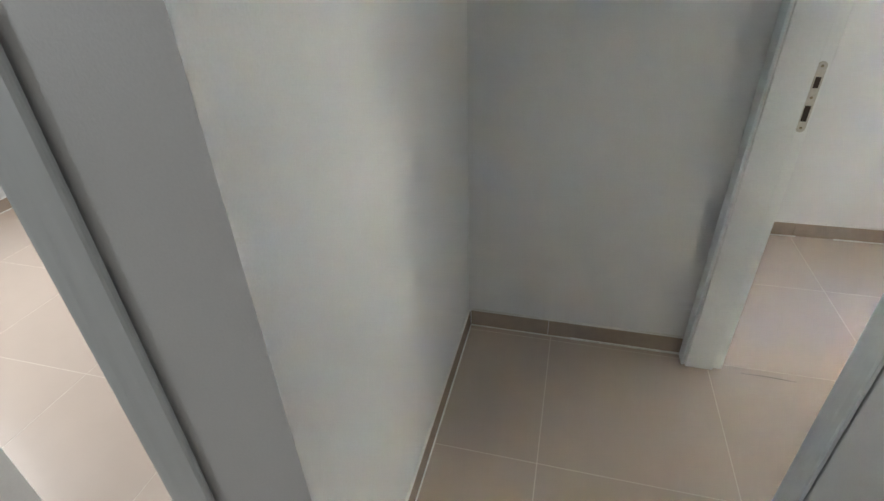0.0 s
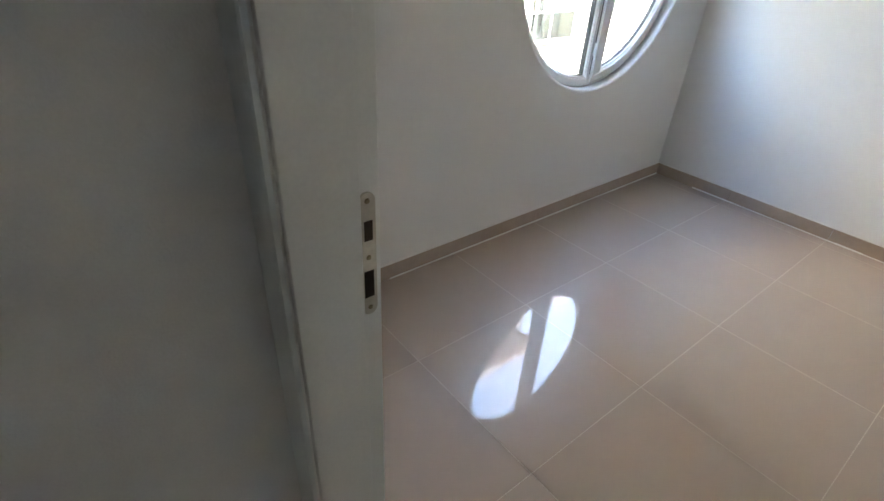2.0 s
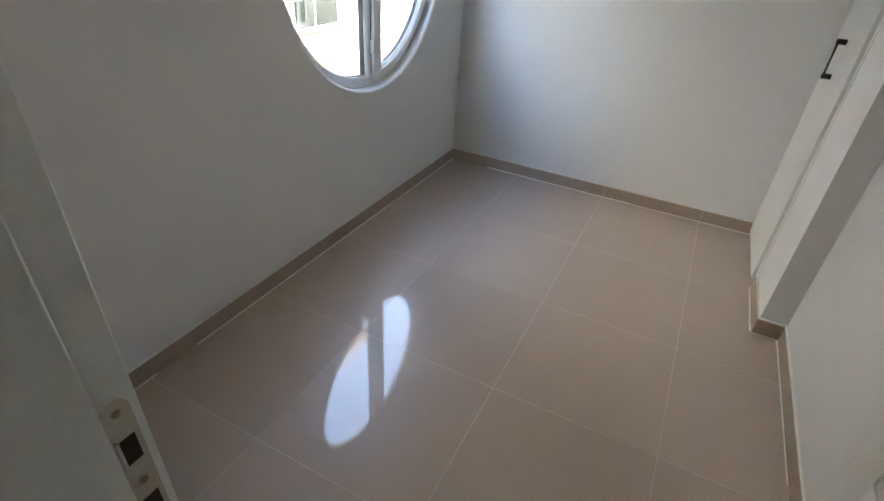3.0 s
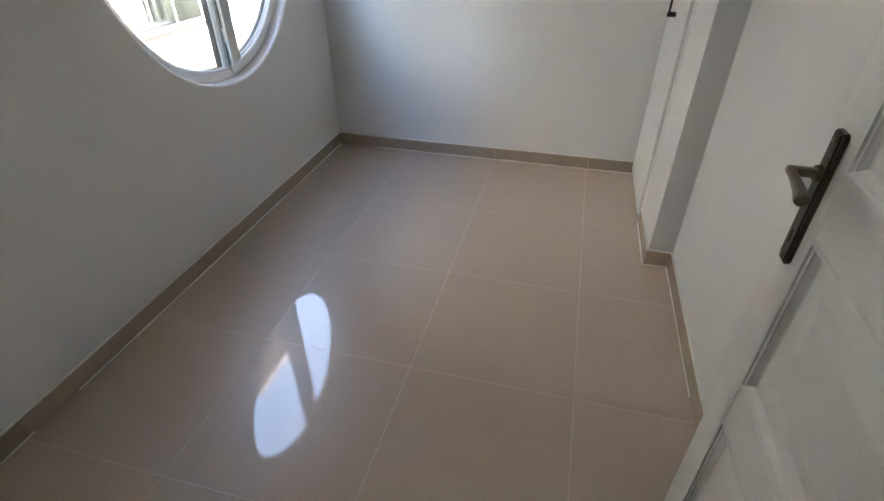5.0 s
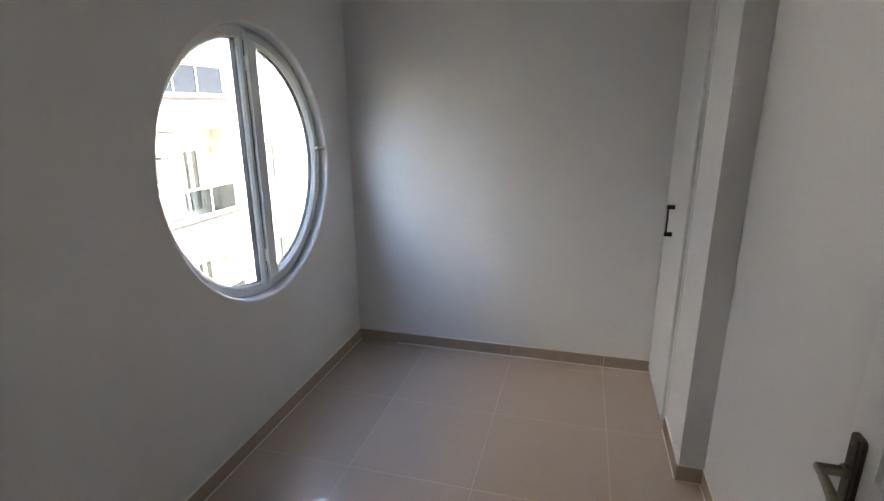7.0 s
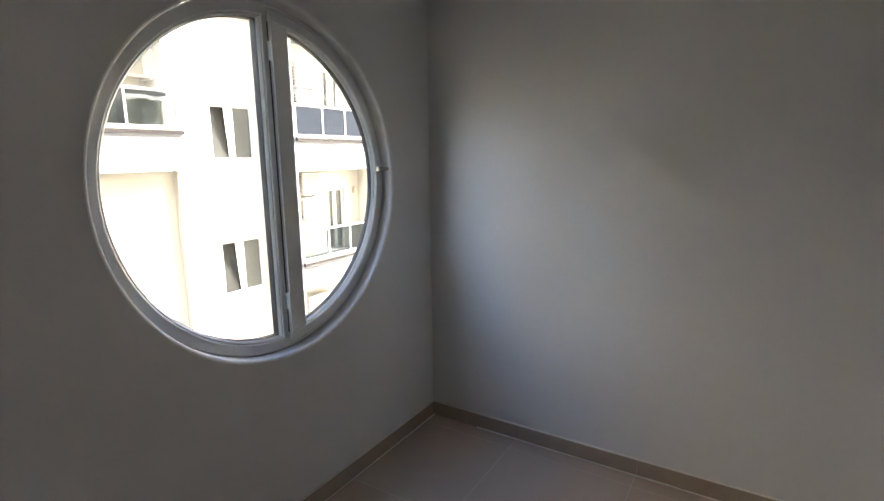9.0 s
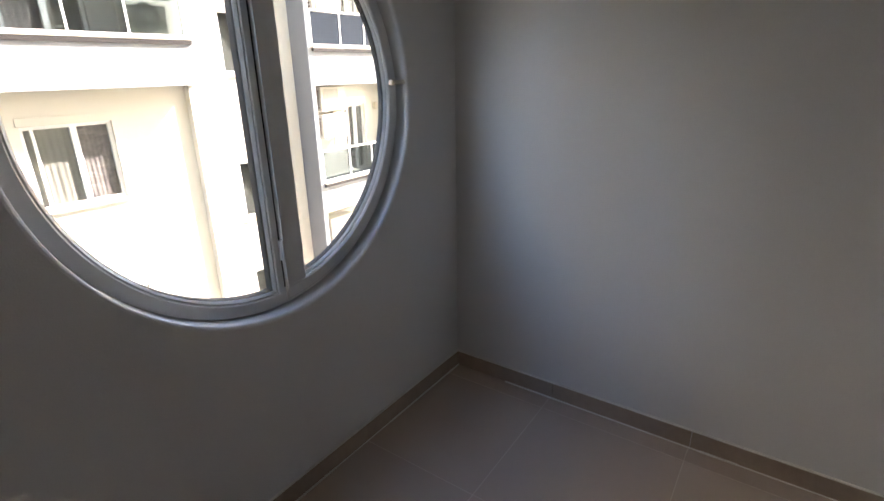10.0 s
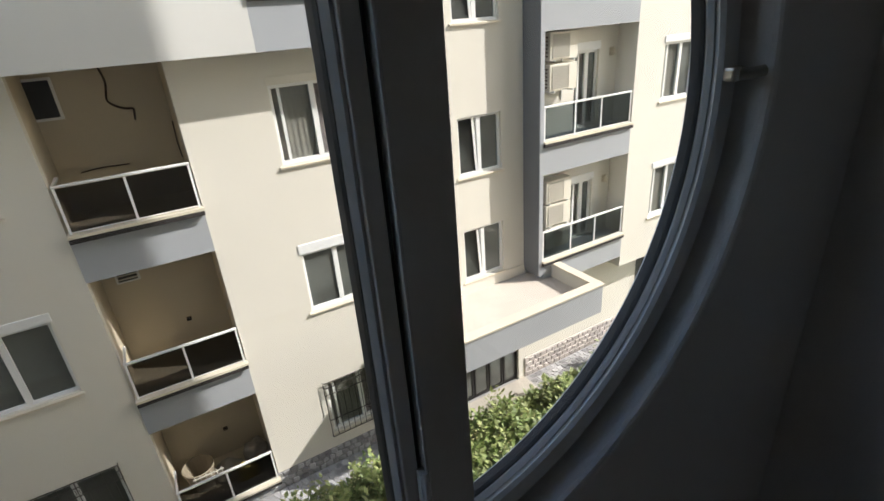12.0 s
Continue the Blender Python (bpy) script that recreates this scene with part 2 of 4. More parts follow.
def holed(bm, axis, u0, u1, z0, z1, a, b, holes=()):
    """A wall slab along u, from a to b across, with rectangular openings (u0, u1, z0, z1)."""
    us = sorted({u0, u1, *(h[0] for h in holes), *(h[1] for h in holes)})
    zs = sorted({z0, z1, *(h[2] for h in holes), *(h[3] for h in holes)})
    us = [u for u in us if u0 <= u <= u1]
    zs = [z for z in zs if z0 <= z <= z1]
    solid = {}
    for i in range(len(us) - 1):
        for j in range(len(zs) - 1):
            cu, cz = (us[i] + us[i + 1]) / 2, (zs[j] + zs[j + 1]) / 2
            solid[i, j] = not any(h[0] < cu < h[1] and h[2] < cz < h[3] for h in holes)
    cache = {}

    def vert(i, j, s):
        if (i, j, s) not in cache:
            w = b if s else a
            cache[i, j, s] = bm.verts.new((us[i], w, zs[j]) if axis == "x" else (w, us[i], zs[j]))
        return cache[i, j, s]
    for (i, j), full in solid.items():
        if not full:
            continue
        for s in (0, 1):
            bm.faces.new([vert(i, j, s), vert(i + 1, j, s), vert(i + 1, j + 1, s), vert(i, j + 1, s)])
        for di, dj, e in ((-1, 0, ((i, j), (i, j + 1))), (1, 0, ((i + 1, j), (i + 1, j + 1))), (0, -1, ((i, j), (i + 1, j))), (0, 1, ((i, j + 1), (i + 1, j + 1)))):
            if not solid.get((i + di, j + dj), False):
                (p, q), (r, t) = e
                bm.faces.new([vert(p, q, 0), vert(r, t, 0), vert(r, t, 1), vert(p, q, 1)])


def wall(name, axis, u0, u1, z0, z1, a, b, holes=(), mat=WALL):
    bm = bm_new()
    holed(bm, axis, u0, u1, z0, z1, a, b, holes)
    return tagged(part(name, bm, mat), kind="structure")


# ---- the room's shell ----
CX, CZ, RAD = -0.985, 1.384, 0.655
H = 2.62


def round_hole_wall():
    """The window wall, with its round opening and a softly plastered edge."""
    bm = bm_new()
    x0, x1, z0, z1 = -3.22, 0.15, -0.02, H
    n = 128
    angles = [i * math.tau / n for i in range(n)]
    corners = [math.atan2(z - CZ, x - CX) % math.tau for x in (x0, x1) for z in (z0, z1)]
    for c in corners:
        k = min(range(n), key=lambda i: abs(angles[i] - c))
        angles[k] = c
    angles.sort()

    def rim(a):
        c, s = math.cos(a), math.sin(a)
        t = min(((x1 - CX) / c if c > 1e-9 else (x0 - CX) / c if c < -1e-9 else 1e9), ((z1 - CZ) / s if s > 1e-9 else (z0 - CZ) / s if s < -1e-9 else 1e9))
        return CX + t * c, CZ + t * s
    rings = []
    for y, r in ((0.0, None), (0.0, RAD + 0.014), (0.0015, RAD + 0.008), (0.005, RAD + 0.003), (0.012, RAD), (0.10, RAD - 0.002), (0.132, RAD + 0.004), (0.132, None)):
        ring = []
        for a in angles:
            x, z = rim(a) if r is None else (CX + r * math.cos(a), CZ + r * math.sin(a))
            ring.append(bm.verts.new((x, y, z)))
        rings.append(ring)
    for r0, r1 in zip(rings, rings[1:] + rings[:1]):
        for i in range(n):
            j = (i + 1) % n
            bm.faces.new((r0[i], r0[j], r1[j], r1[i]))
    ob = part("wall_north", bm, WALL)
    return tagged(ob, "grey painted wall with a round window opening", kind="structure")


round_hole_wall()
wall("wall_east", "y", -2.75, 0.0, -0.02, H, 0.0, 0.15)
wall("wall_south", "x", -3.10, -1.012, -0.02, H, -2.27, -2.142)
wall("wall_column", "x", -1.012, -0.625, -0.02, H, -2.27, -2.034)
wall("wall_closet_back", "x", -1.012, 0.0, -0.02, H, -2.75, -2.65)
wall("wall_closet_side", "y", -2.65, -2.27, -0.02, H, -1.012, -0.9)
# the wall with the doorway
DY0, DY1, DH = -2.008, -1.145, 2.06
wall("wall_door", "y", -6.0, 0.0, -0.02, H, -3.22, -3.10, [(DY0, DY1, -0.03, DH)])
wall("wall_corridor_north", "x", -4.105, -3.22, -0.02, H, -1.095, -0.955)
wall("wall_corridor_west", "y", -2.245, -0.955, -0.02, H, -4.245, -4.105)
# the hall behind and the room beside it, plain and closed
wall("wall_side_door", "x", -8.0, -4.105, -0.02, H, -2.375, -2.245, [(-5.21, -4.385, -0.03, DH)])
wall("wall_side_north", "x", -8.0, -4.245, -0.02, H, -0.12, 0.0)
wall("wall_side_east", "y", -0.954, -0.12, -0.02, H, -4.245, -4.105)
wall("wall_side_west", "y", -2.245, -0.12, -0.02, H, -7.52, -7.38, [(-2.2, -1.5, 0.85, 2.05)])
wall("wall_hall_west", "y", -6.0, -2.375, -0.02, H, -8.14, -8.0, [(-5.25, -4.55, 0.85, 2.05)])
wall("wall_hall_south", "x", -8.14, -3.08, -0.02, H, -6.14, -6.0)
boxpart("ceiling", (-8.14, 0.15, -6.14, 0.132, H, H + 0.2), CEIL)
tagged(bpy.data.objects["ceiling"], kind="structure")
beam = boxpart("ceiling_beam", (-3.10, 0.0, -0.118, 0.0, 2.338, H), WALL, r=0.004)
tagged(beam, "grey painted beam under the ceiling along the window wall", kind="structure")


# ---- the round window ----
def arc_ring(bm, r_in, r_out, y0, y1, a0, a1, n=72, round_in=0.004):
    """A ring's stretch from angle a0 to a1, with its inner and outer front edges eased."""
    e = round_in
    prof = [(r_in, y1), (r_in, y0 + e), (r_in + e, y0), (r_out - e, y0), (r_out, y0 + e), (r_out, y1)]
    full = abs(a1 - a0 - math.tau) < 1e-6
    rows = []
    steps = n if full else n + 1
    for i in range(steps):
        a = a0 + (a1 - a0) * i / n
        rows.append([bm.verts.new((CX + r * math.cos(a), y, CZ + r * math.sin(a))) for r, y in prof])
    k = len(prof)
    for i in range(n if full else n):
        p, q = rows[i], rows[(i + 1) % steps]
        for j in range(k):
            bm.faces.new((p[j], p[(j + 1) % k], q[(j + 1) % k], q[j]))
    if not full:
        bm.faces.new(rows[0])
        bm.faces.new(rows[-1][::-1])


def segment(bm, r, x_cut, side, y0, y1, n=64):
    """The disc's piece on one side of an upright cut, as a slab."""
    half = math.acos((x_cut - CX) / r)
    a0, a1 = (-half, half) if side > 0 else (half, math.tau - half)
    pts = [(CX + r * math.cos(a0 + (a1 - a0) * i / n), CZ + r * math.sin(a0 + (a1 - a0) * i / n)) for i in range(n + 1)]
    prism(bm, pts, "y", y0, y1)


def bead(bm, r, x_cut, side, w, y0, y1, n=64):
    """A glazing bead that follows a disc's piece: the arc and the upright."""
    def line(rr, xc):
        half = math.acos(max(-1, min(1, (xc - CX) / rr)))
        a0, a1 = (-half, half) if side > 0 else (half, math.tau - half)
        return [(CX + rr * math.cos(a0 + (a1 - a0) * i / n), CZ + rr * math.sin(a0 + (a1 - a0) * i / n)) for i in range(n + 1)]
    outer, inner = line(r, x_cut), line(r - w, x_cut + side * w)
    rows = []
    for (xo, zo), (xi, zi) in zip(outer, inner):
        xm, zm = (xo + xi) / 2, (zo + zi) / 2
        rows.append([bm.verts.new(p) for p in ((xo, y1, zo), (xo, y0 + 0.003, zo), (xm, y0, zm), (xi, y0 + 0.008, zi), (xi, y1, zi))])
    for i in range(len(rows)):
        p, q = rows[i], rows[(i + 1) % len(rows)]
        for j in range(4):
            bm.faces.new((p[j], p[j + 1], q[j + 1], q[j]))


window = thing("window_1", (CX, 0.06, CZ - RAD), "round white plastic window with a fixed pane and a hinged sash, closed", "window", kind="structure")
FY = 0.056
bm = bm_new()
arc_ring(bm, 0.608, RAD - 0.003, FY, 0.106, math.pi / 2, math.pi * 1.5, 64)
arc_ring(bm, 0.594, RAD - 0.003, FY + 0.0004, 0.102, -math.pi / 2, math.pi / 2, 64)
soft_box(bm, -0.992, -0.963, FY, 0.106, CZ - 0.6075, CZ + 0.6075, 0.003)
frame_ob = part("window_frame", bm, PVC, smooth=False)
bm = bm_new()
bead(bm, 0.610, -0.990, -1, 0.014, FY + 0.006, 0.104)
bead_l = part("glazing_bead", bm, PVC)
bm = bm_new()
bead(bm, 0.597, -1.003, -1, 0.004, FY + 0.016, 0.102)
seal_l = part("gasket", bm, GASKET_AND_SHADE)
bm = bm_new()
segment(bm, 0.603, -0.998, -1, 0.088, 0.093)
pane_l = part("pane", bm, GLASS)
# sash: the arc and its upright stile
SY = 0.046
bm = bm_new()
x_st = -0.962
half_o = math.acos((x_st - CX) / 0.636)
arc_ring(bm, 0.590, 0.637, SY, 0.098, -half_o, half_o, 96, 0.006)
stile = [(x_st + 0.078 * k / 6, CZ + sg * math.sqrt(0.5905 ** 2 - (x_st + 0.078 * k / 6 - CX) ** 2)) for sg, ks in ((-1, range(7)), (1, range(6, -1, -1))) for k in ks]
prism(bm, stile, "y", SY, 0.0978)
sash = part("sash", bm, PVC)
bm = bm_new()
bead(bm, 0.592, x_st + 0.076, 1, 0.011, SY + 0.012, 0.092)
bead_r = part("glazing_bead", bm, PVC)
bm = bm_new()
bead(bm, 0.582, x_st + 0.086, 1, 0.004, SY + 0.022, 0.090)
seal_r = part("gasket", bm, GASKET_AND_SHADE)
bm = bm_new()
segment(bm, 0.587, x_st + 0.082, 1, 0.070, 0.075)
pane_r = part("pane", bm, GLASS)
hinges = []
for zc in (0.925, 1.872):
    bm = bm_new()
    soft_box(bm, -0.974, -0.9575, 0.040, FY, zc - 0.034, zc + 0.034, 0.003)
    tube(bm, [(-0.966, 0.040, zc - 0.038), (-0.966, 0.040, zc + 0.038)], 0.0055, 10)
    hinges.append(part("hinge", bm, PVC, label="white plastic-capped hinge"))
bm = bm_new()
soft_box(bm, -0.9645, -0.9605, 0.038, 0.046, CZ - 0.60, CZ + 0.60, 0.001, 1)
lip = part("sash_lip", bm, PVC)
bm = bm_new()
box(bm, -0.9695, -0.9650, FY - 0.0015, FY + 0.02, CZ - 0.59, CZ + 0.59)
gap = part("gasket", bm, GASKET_AND_SHADE)
bm = bm_new()
soft_box(bm, -0.392, -0.362, 0.026, 0.047, 1.418, 1.440, 0.005)
tube(bm, [(-0.377, 0.030, 1.429), (-0.366, 0.022, 1.429), (-0.355, 0.015, 1.430), (-0.344, 0.010, 1.432)], 0.0088, 12)
clip = part("latch", bm, STEEL, label="small nickel turn latch")
adopt(window, gap, frame_ob, bead_l, seal_l, pane_l, sash, bead_r, seal_r, pane_r, lip, clip, *hinges)


# ---- doorway: jamb, stops, casings ----
def moulded(bm, axis, w0, w1, face, out, a, b):
    """A casing board with a rounded back band; w across the board, out from the wall face."""
    w = w1 - w0
    s = 1 if out > 0 else -1
    t = abs(out)
    prof = [(0, 0), (0, t * 0.7), (0.08, t * 0.88), (0.3, t * 0.92), (0.38, t * 0.98), (0.6, t), (0.85, t * 0.96), (0.95, t * 0.8), (1, t * 0.5), (1, 0)]
    pts = [(face + s * d, w0 + u * w) for u, d in prof]
    if axis == "z":
        prism(bm, pts, "z", a, b)
    else:
        lo = [bm.verts.new((p, a, q)) for p, q in pts]
        hi = [bm.verts.new((p, b, q)) for p, q in pts]
        n = len(pts)
        for i in range(n):
            bm.faces.new((lo[i], lo[(i + 1) % n], hi[(i + 1) % n], hi[i]))
        bm.faces.new(lo[::-1])
        bm.faces.new(hi)


door_frame = thing("door_frame", (-3.15, -1.56, 0), "white painted wooden door frame with moulded casing", "door frame", kind="structure")
L, Rr = -1.160, -1.993
bits = []
for y0, y1, nm in ((L, DY1, "jamb"), (DY0, Rr, "jamb")):
    bits.append(boxpart(nm, (-3.226, -3.088, y0, y1, 0, DH), PAINT, r=0.002))
bits.append(boxpart("head_jamb", (-3.226, -3.094, Rr, L, 2.045, DH), PAINT, r=0.002))
bits.append(boxpart("door_stop", (-3.222, -3.1225, L - 0.012, L, 0, 2.045), PAINT, r=0.002))
bits.append(boxpart("door_stop", (-3.222, -3.1225, Rr, Rr + 0.012, 0, 2.045), PAINT, r=0.002))
bits.append(boxpart("door_stop", (-3.222, -3.1225, Rr + 0.012, L - 0.012, 2.033, 2.045), PAINT, r=0.002))
# added thin strips that draw the stops' shadow line in grey
bits.append(boxpart("door_seal", (-3.1224, -3.1206, L - 0.004, L - 0.0005, 0, 2.033), STOP_SHADOW, label="thin grey strip added as the shadow line beside the door stop"))
bits.append(boxpart("door_seal", (-3.1224, -3.1206, Rr + 0.0005, Rr + 0.004, 0, 2.033), STOP_SHADOW))
for w0, w1, face, out in ((L - 0.004, -1.0975, -3.2265, -0.010), (Rr - 0.066, Rr + 0.004, -3.2265, -0.010), (DY1 + 0.0005, DY1 + 0.06, -3.0995, 0.0115), (DY0 - 0.06, DY0 - 0.0005, -3.0995, 0.0115)):
    bm = bm_new()
    moulded(bm, "z", w0, w1, face, out, 0, 2.045)
    bits.append(part("casing", bm, CASING))
for face, out in ((-3.2265, -0.010), (-3.0995, 0.0115)):
    bm = bm_new()
    moulded(bm, "y", 2.0455, 2.115, face, out, Rr - 0.066, -1.0975)
    bits.append(part("head_casing", bm, CASING))


def strike_plate(bm, x, y, z0, z1, w, t):
    """A long plate with rounded ends, standing on the jamb."""
    pts = []
    for cz, a0 in ((z1 - w / 2, 0), (z0 + w / 2, math.pi)):
        for i in range(9):
            a = a0 + math.pi * i / 8
            pts.append((x + w / 2 * math.cos(a), cz + w / 2 * math.sin(a)))
    prism(bm, pts, "y", y - t, y)


bm = bm_new()
strike_plate(bm, -3.109, L, 0.953, 1.150, 0.024, 0.003)
plate = part("strike_plate", bm, STEEL, label="nickel strike plate with two bolt holes")
bits.append(plate)
adopt(door_frame, *bits)
holes = []
for z0, z1 in ((1.079, 1.109), (0.985, 1.030)):
    holes.append(boxpart("bolt_hole", (-3.117, -3.102, L - 0.0036, L - 0.001, z0, z1), DARK))
for zc in (1.138, 1.052, 0.966):
    bm = bm_new()
    bmesh.ops.create_cone(bm, cap_ends=True, segments=14, radius1=0.0042, radius2=0.003, depth=0.0022, matrix=Matrix.Translation((-3.109, L - 0.0036, zc)) @ Matrix.Rotation(radians(90), 4, "X"))
    holes.append(part("screw", bm, BRASS))
bm = bm_new()
box(bm, -3.1195, -3.1165, L - 0.006, L - 0.0025, 1.075, 1.112)
holes.append(part("lip", bm, STEEL))
for o in holes:
    o.parent = plate

side_frame = thing("door_frame", (-4.8, -2.31, 0), "pale painted door frame of the side room", "door frame", kind="structure")
bits = [boxpart("jamb", (-4.400, -4.385, -2.381, -2.239, 0, DH), PAINT, r=0.002), boxpart("jamb", (-5.21, -5.195, -2.381, -2.239, 0, DH), PAINT, r=0.002), boxpart("head_jamb", (-5.195, -4.400, -2.381, -2.239, 2.045, DH), PAINT, r=0.002)]
for x0 in (-4.404, -5.27):
    bm = bm_new()
    w, t = (0.096, 0.010) if x0 > -5 else (0.07, 0.02)
    prism(bm, [(x0 + u * w, -2.3815 - d * t) for u, d in ((0, 0), (0, 0.7), (0.1, 0.95), (0.3, 1), (0.42, 0.92), (0.55, 0.92), (0.7, 1.0), (0.93, 0.95), (0.98, 0.7), (1, 0.4), (1, 0))], "z", 0, 2.11)
    bits.append(part("casing", bm, CASING))
adopt(side_frame, *bits)


# ---- the door leaf, opened flat along the room ----
def door_leaf():
    x0, x1, yb, yf = -3.098, -2.345, -1.992, -1.952
    door = thing("door_1", (x0, yf, 0.0), "white panelled wooden door standing wide open", "door", kind="structure")
    out = []
    bm = bm_new()
    zs = [(0.175, 0.62), (0.72, 1.04), (1.14, 1.905)]
    px0, px1 = x0 + 0.105, x1 - 0.085
    soft_box(bm, x0, px0, yb, yf, 0.008, 2.035, 0.002)
    soft_box(bm, px1, x1, yb, yf, 0.008, 2.035, 0.002)
    edges = [0.008] + [z for p in zs for z in p] + [2.035]
    for a, b in zip(edges[0::2], edges[1::2]):
        box(bm, px0, px1, yb, yf, a, b)
    for z0, z1 in zs:
        box(bm, px0, px1, yb + 0.013, yf - 0.014, z0, z1)
        for side, y_a in ((1, yf), (-1, yb)):
            # sloping frame moulding, then the raised field
            steps = [(d, y_a + side * k) for d, k in ((0.0, 0.0), (0.002, 0.004), (0.007, 0.0045), (0.009, 0.001), (0.013, 0.0), (0.0145, -0.003), (0.021, -0.0095), (0.025, -0.0115), (0.058, -0.0115), (0.09, -0.005))]
            rings = []
            for d, y in steps:
                rings.append([bm.verts.new(p) for p in ((px0 + d, y, z0 + d), (px1 - d, y, z0 + d), (px1 - d, y, z1 - d), (px0 + d, y, z1 - d))])
            for r0, r1 in zip(rings, rings[1:]):
                for i in range(4):
                    bm.faces.new((r0[i], r0[(i + 1) % 4], r1[(i + 1) % 4], r1[i]))
            bm.faces.new(rings[-1])
    out.append(part("leaf", bm, PAINT))
    # handle
    bm = bm_new()
    hx = -2.381
    pts = [(hx - 0.017, 0.972), (hx - 0.012, 0.966), (hx + 0.012, 0.966), (hx + 0.017, 0.972), (hx + 0.017, 1.178), (hx + 0.012, 1.184), (hx - 0.012, 1.184), (hx - 0.017, 1.178)]
    prism(bm, pts, "y", yf, yf + 0.007)
    ins = [(hx + (u - hx) * 0.6, 1.075 + (v - 1.075) * 0.965) for u, v in pts]
    prism(bm, ins, "y", yf + 0.007, yf + 0.0095)
    out.append(part("handle_plate", bm, BRONZE, label="dark bronze handle plate"))
    bm = bm_new()
    zc = 1.120
    tube(bm, [(hx, yf + 0.009, zc), (hx, yf + 0.016, zc)], 0.012, 14)
    soft_box(bm, hx - 0.0065, hx + 0.0065, yf + 0.014, yf + 0.052, zc - 0.0065, zc + 0.0065, 0.002)
    grip = [(0.006, 0.047, 0.006, 0.0065), (-0.02, 0.049, 0.0065, 0.007), (-0.06, 0.054, 0.008, 0.0085), (-0.094, 0.06, 0.0105, 0.010), (-0.098, 0.061, 0.009, 0.0085)]
    rings = [[bm.verts.new((hx + dx, yf + dy + ry * math.cos(k * math.tau / 14), zc + rz * math.sin(k * math.tau / 14))) for k in range(14)] for dx, dy, ry, rz in grip]
    for r0, r1 in zip(rings, rings[1:]):
        for k in range(14):
            bm.faces.new((r0[k], r0[(k + 1) % 14], r1[(k + 1) % 14], r1[k]))
    bm.faces.new(rings[0])
    bm.faces.new(rings[-1])
    out.append(part("lever", bm, LEVER, label="worn bronze lever"))
    out.append(boxpart("keyhole", (hx - 0.0035, hx + 0.0035, yf + 0.0092, yf + 0.0099, 1.002, 1.024), DARK))
    for zc in (0.979, 1.171):
        bm = bm_new()
        bmesh.ops.create_cone(bm, cap_ends=True, segments=12, radius1=0.004, radius2=0.003, depth=0.003, matrix=Matrix.Translation((hx, yf + 0.0105, zc)) @ Matrix.Rotation(radians(-90), 4, "X"))
        out.append(part("screw", bm, BRASS))
    for zc in (0.25, 1.0, 1.8):
        bm = bm_new()
        tube(bm, [(x0 + 0.004, yf + 0.004, zc - 0.05), (x0 + 0.004, yf + 0.004, zc + 0.05)], 0.007, 10)
        out.append(part("hinge", bm, BRASS))
    adopt(door, *out)


door_leaf()


# ---- built-in wardrobe ----
def wardrobe():
    w = thing("wardrobe", (-0.31, -2.34, 0), "white built-in wardrobe with one tall door", "wardrobe")
    out = []
    bm = bm_new()
    box(bm, -0.622, -0.604, -2.64, -2.052, 0.0, H - 0.004)
    box(bm, -0.022, -0.004, -2.64, -2.25, 0.0, H - 0.004)
    box(bm, -0.604, -0.022, -2.64, -2.625, 0.0, H - 0.004)
    box(bm, -0.604, -0.022, -2.625, -2.07, 0.03, 0.05)
    box(bm, -0.604, -0.022, -2.625, -2.07, 2.40, 2.42)
    out.append(part("body", bm, LAMINATE))
    out.append(boxpart("filler_strip", (-0.6235, -0.592, -2.056, -2.031, 0.045, H - 0.004), LAMINATE, r=0.002))
    out.append(boxpart("top_panel", (-0.592, -0.004, -2.056, -2.018, 2.385, H - 0.004), LAMINATE, r=0.002))
    out.append(boxpart("plinth", (-0.604, -0.022, -2.085, -2.07, 0.0, 0.03), BLACK))
    leaf = boxpart("door", (-0.588, -0.010, -2.054, -2.016, 0.032, 2.380), LAMINATE, r=0.002)
    out.append(leaf)
    adopt(w, *out)
    bm = bm_new()
    hx = -0.27
    tube(bm, [(hx, -1.984, 0.985), (hx, -1.984, 1.135)], 0.0052, 8)
    for z in (0.985, 1.135):
        soft_box(bm, hx - 0.009, hx + 0.009, -2.016, -1.976, z - 0.011, z + 0.011, 0.002)
    hnd = part("handle", bm, BLACK, leaf, "black metal bar handle")


wardrobe()


# ---- the building across the yard ----
YA, YM, YR, YS = 8.10, 7.95, 7.41, 7.55
TOP = 10.6
GROUND = -7.2
house = thing("apartment_building", (2.0, YA, GROUND), "cream rendered apartment building with blue-grey balcony bands", "building")


def hang(*obs):
    adopt(house, *obs)
    return obs[0]


def house_wall(name, u0, u1, z0, z1, a, b, holes=(), mat=CREAM, label=""):
    bm = bm_new()
    holed(bm, "x", u0, u1, z0, z1, a, b, holes)
    return hang(part(name, bm, mat, label=label))


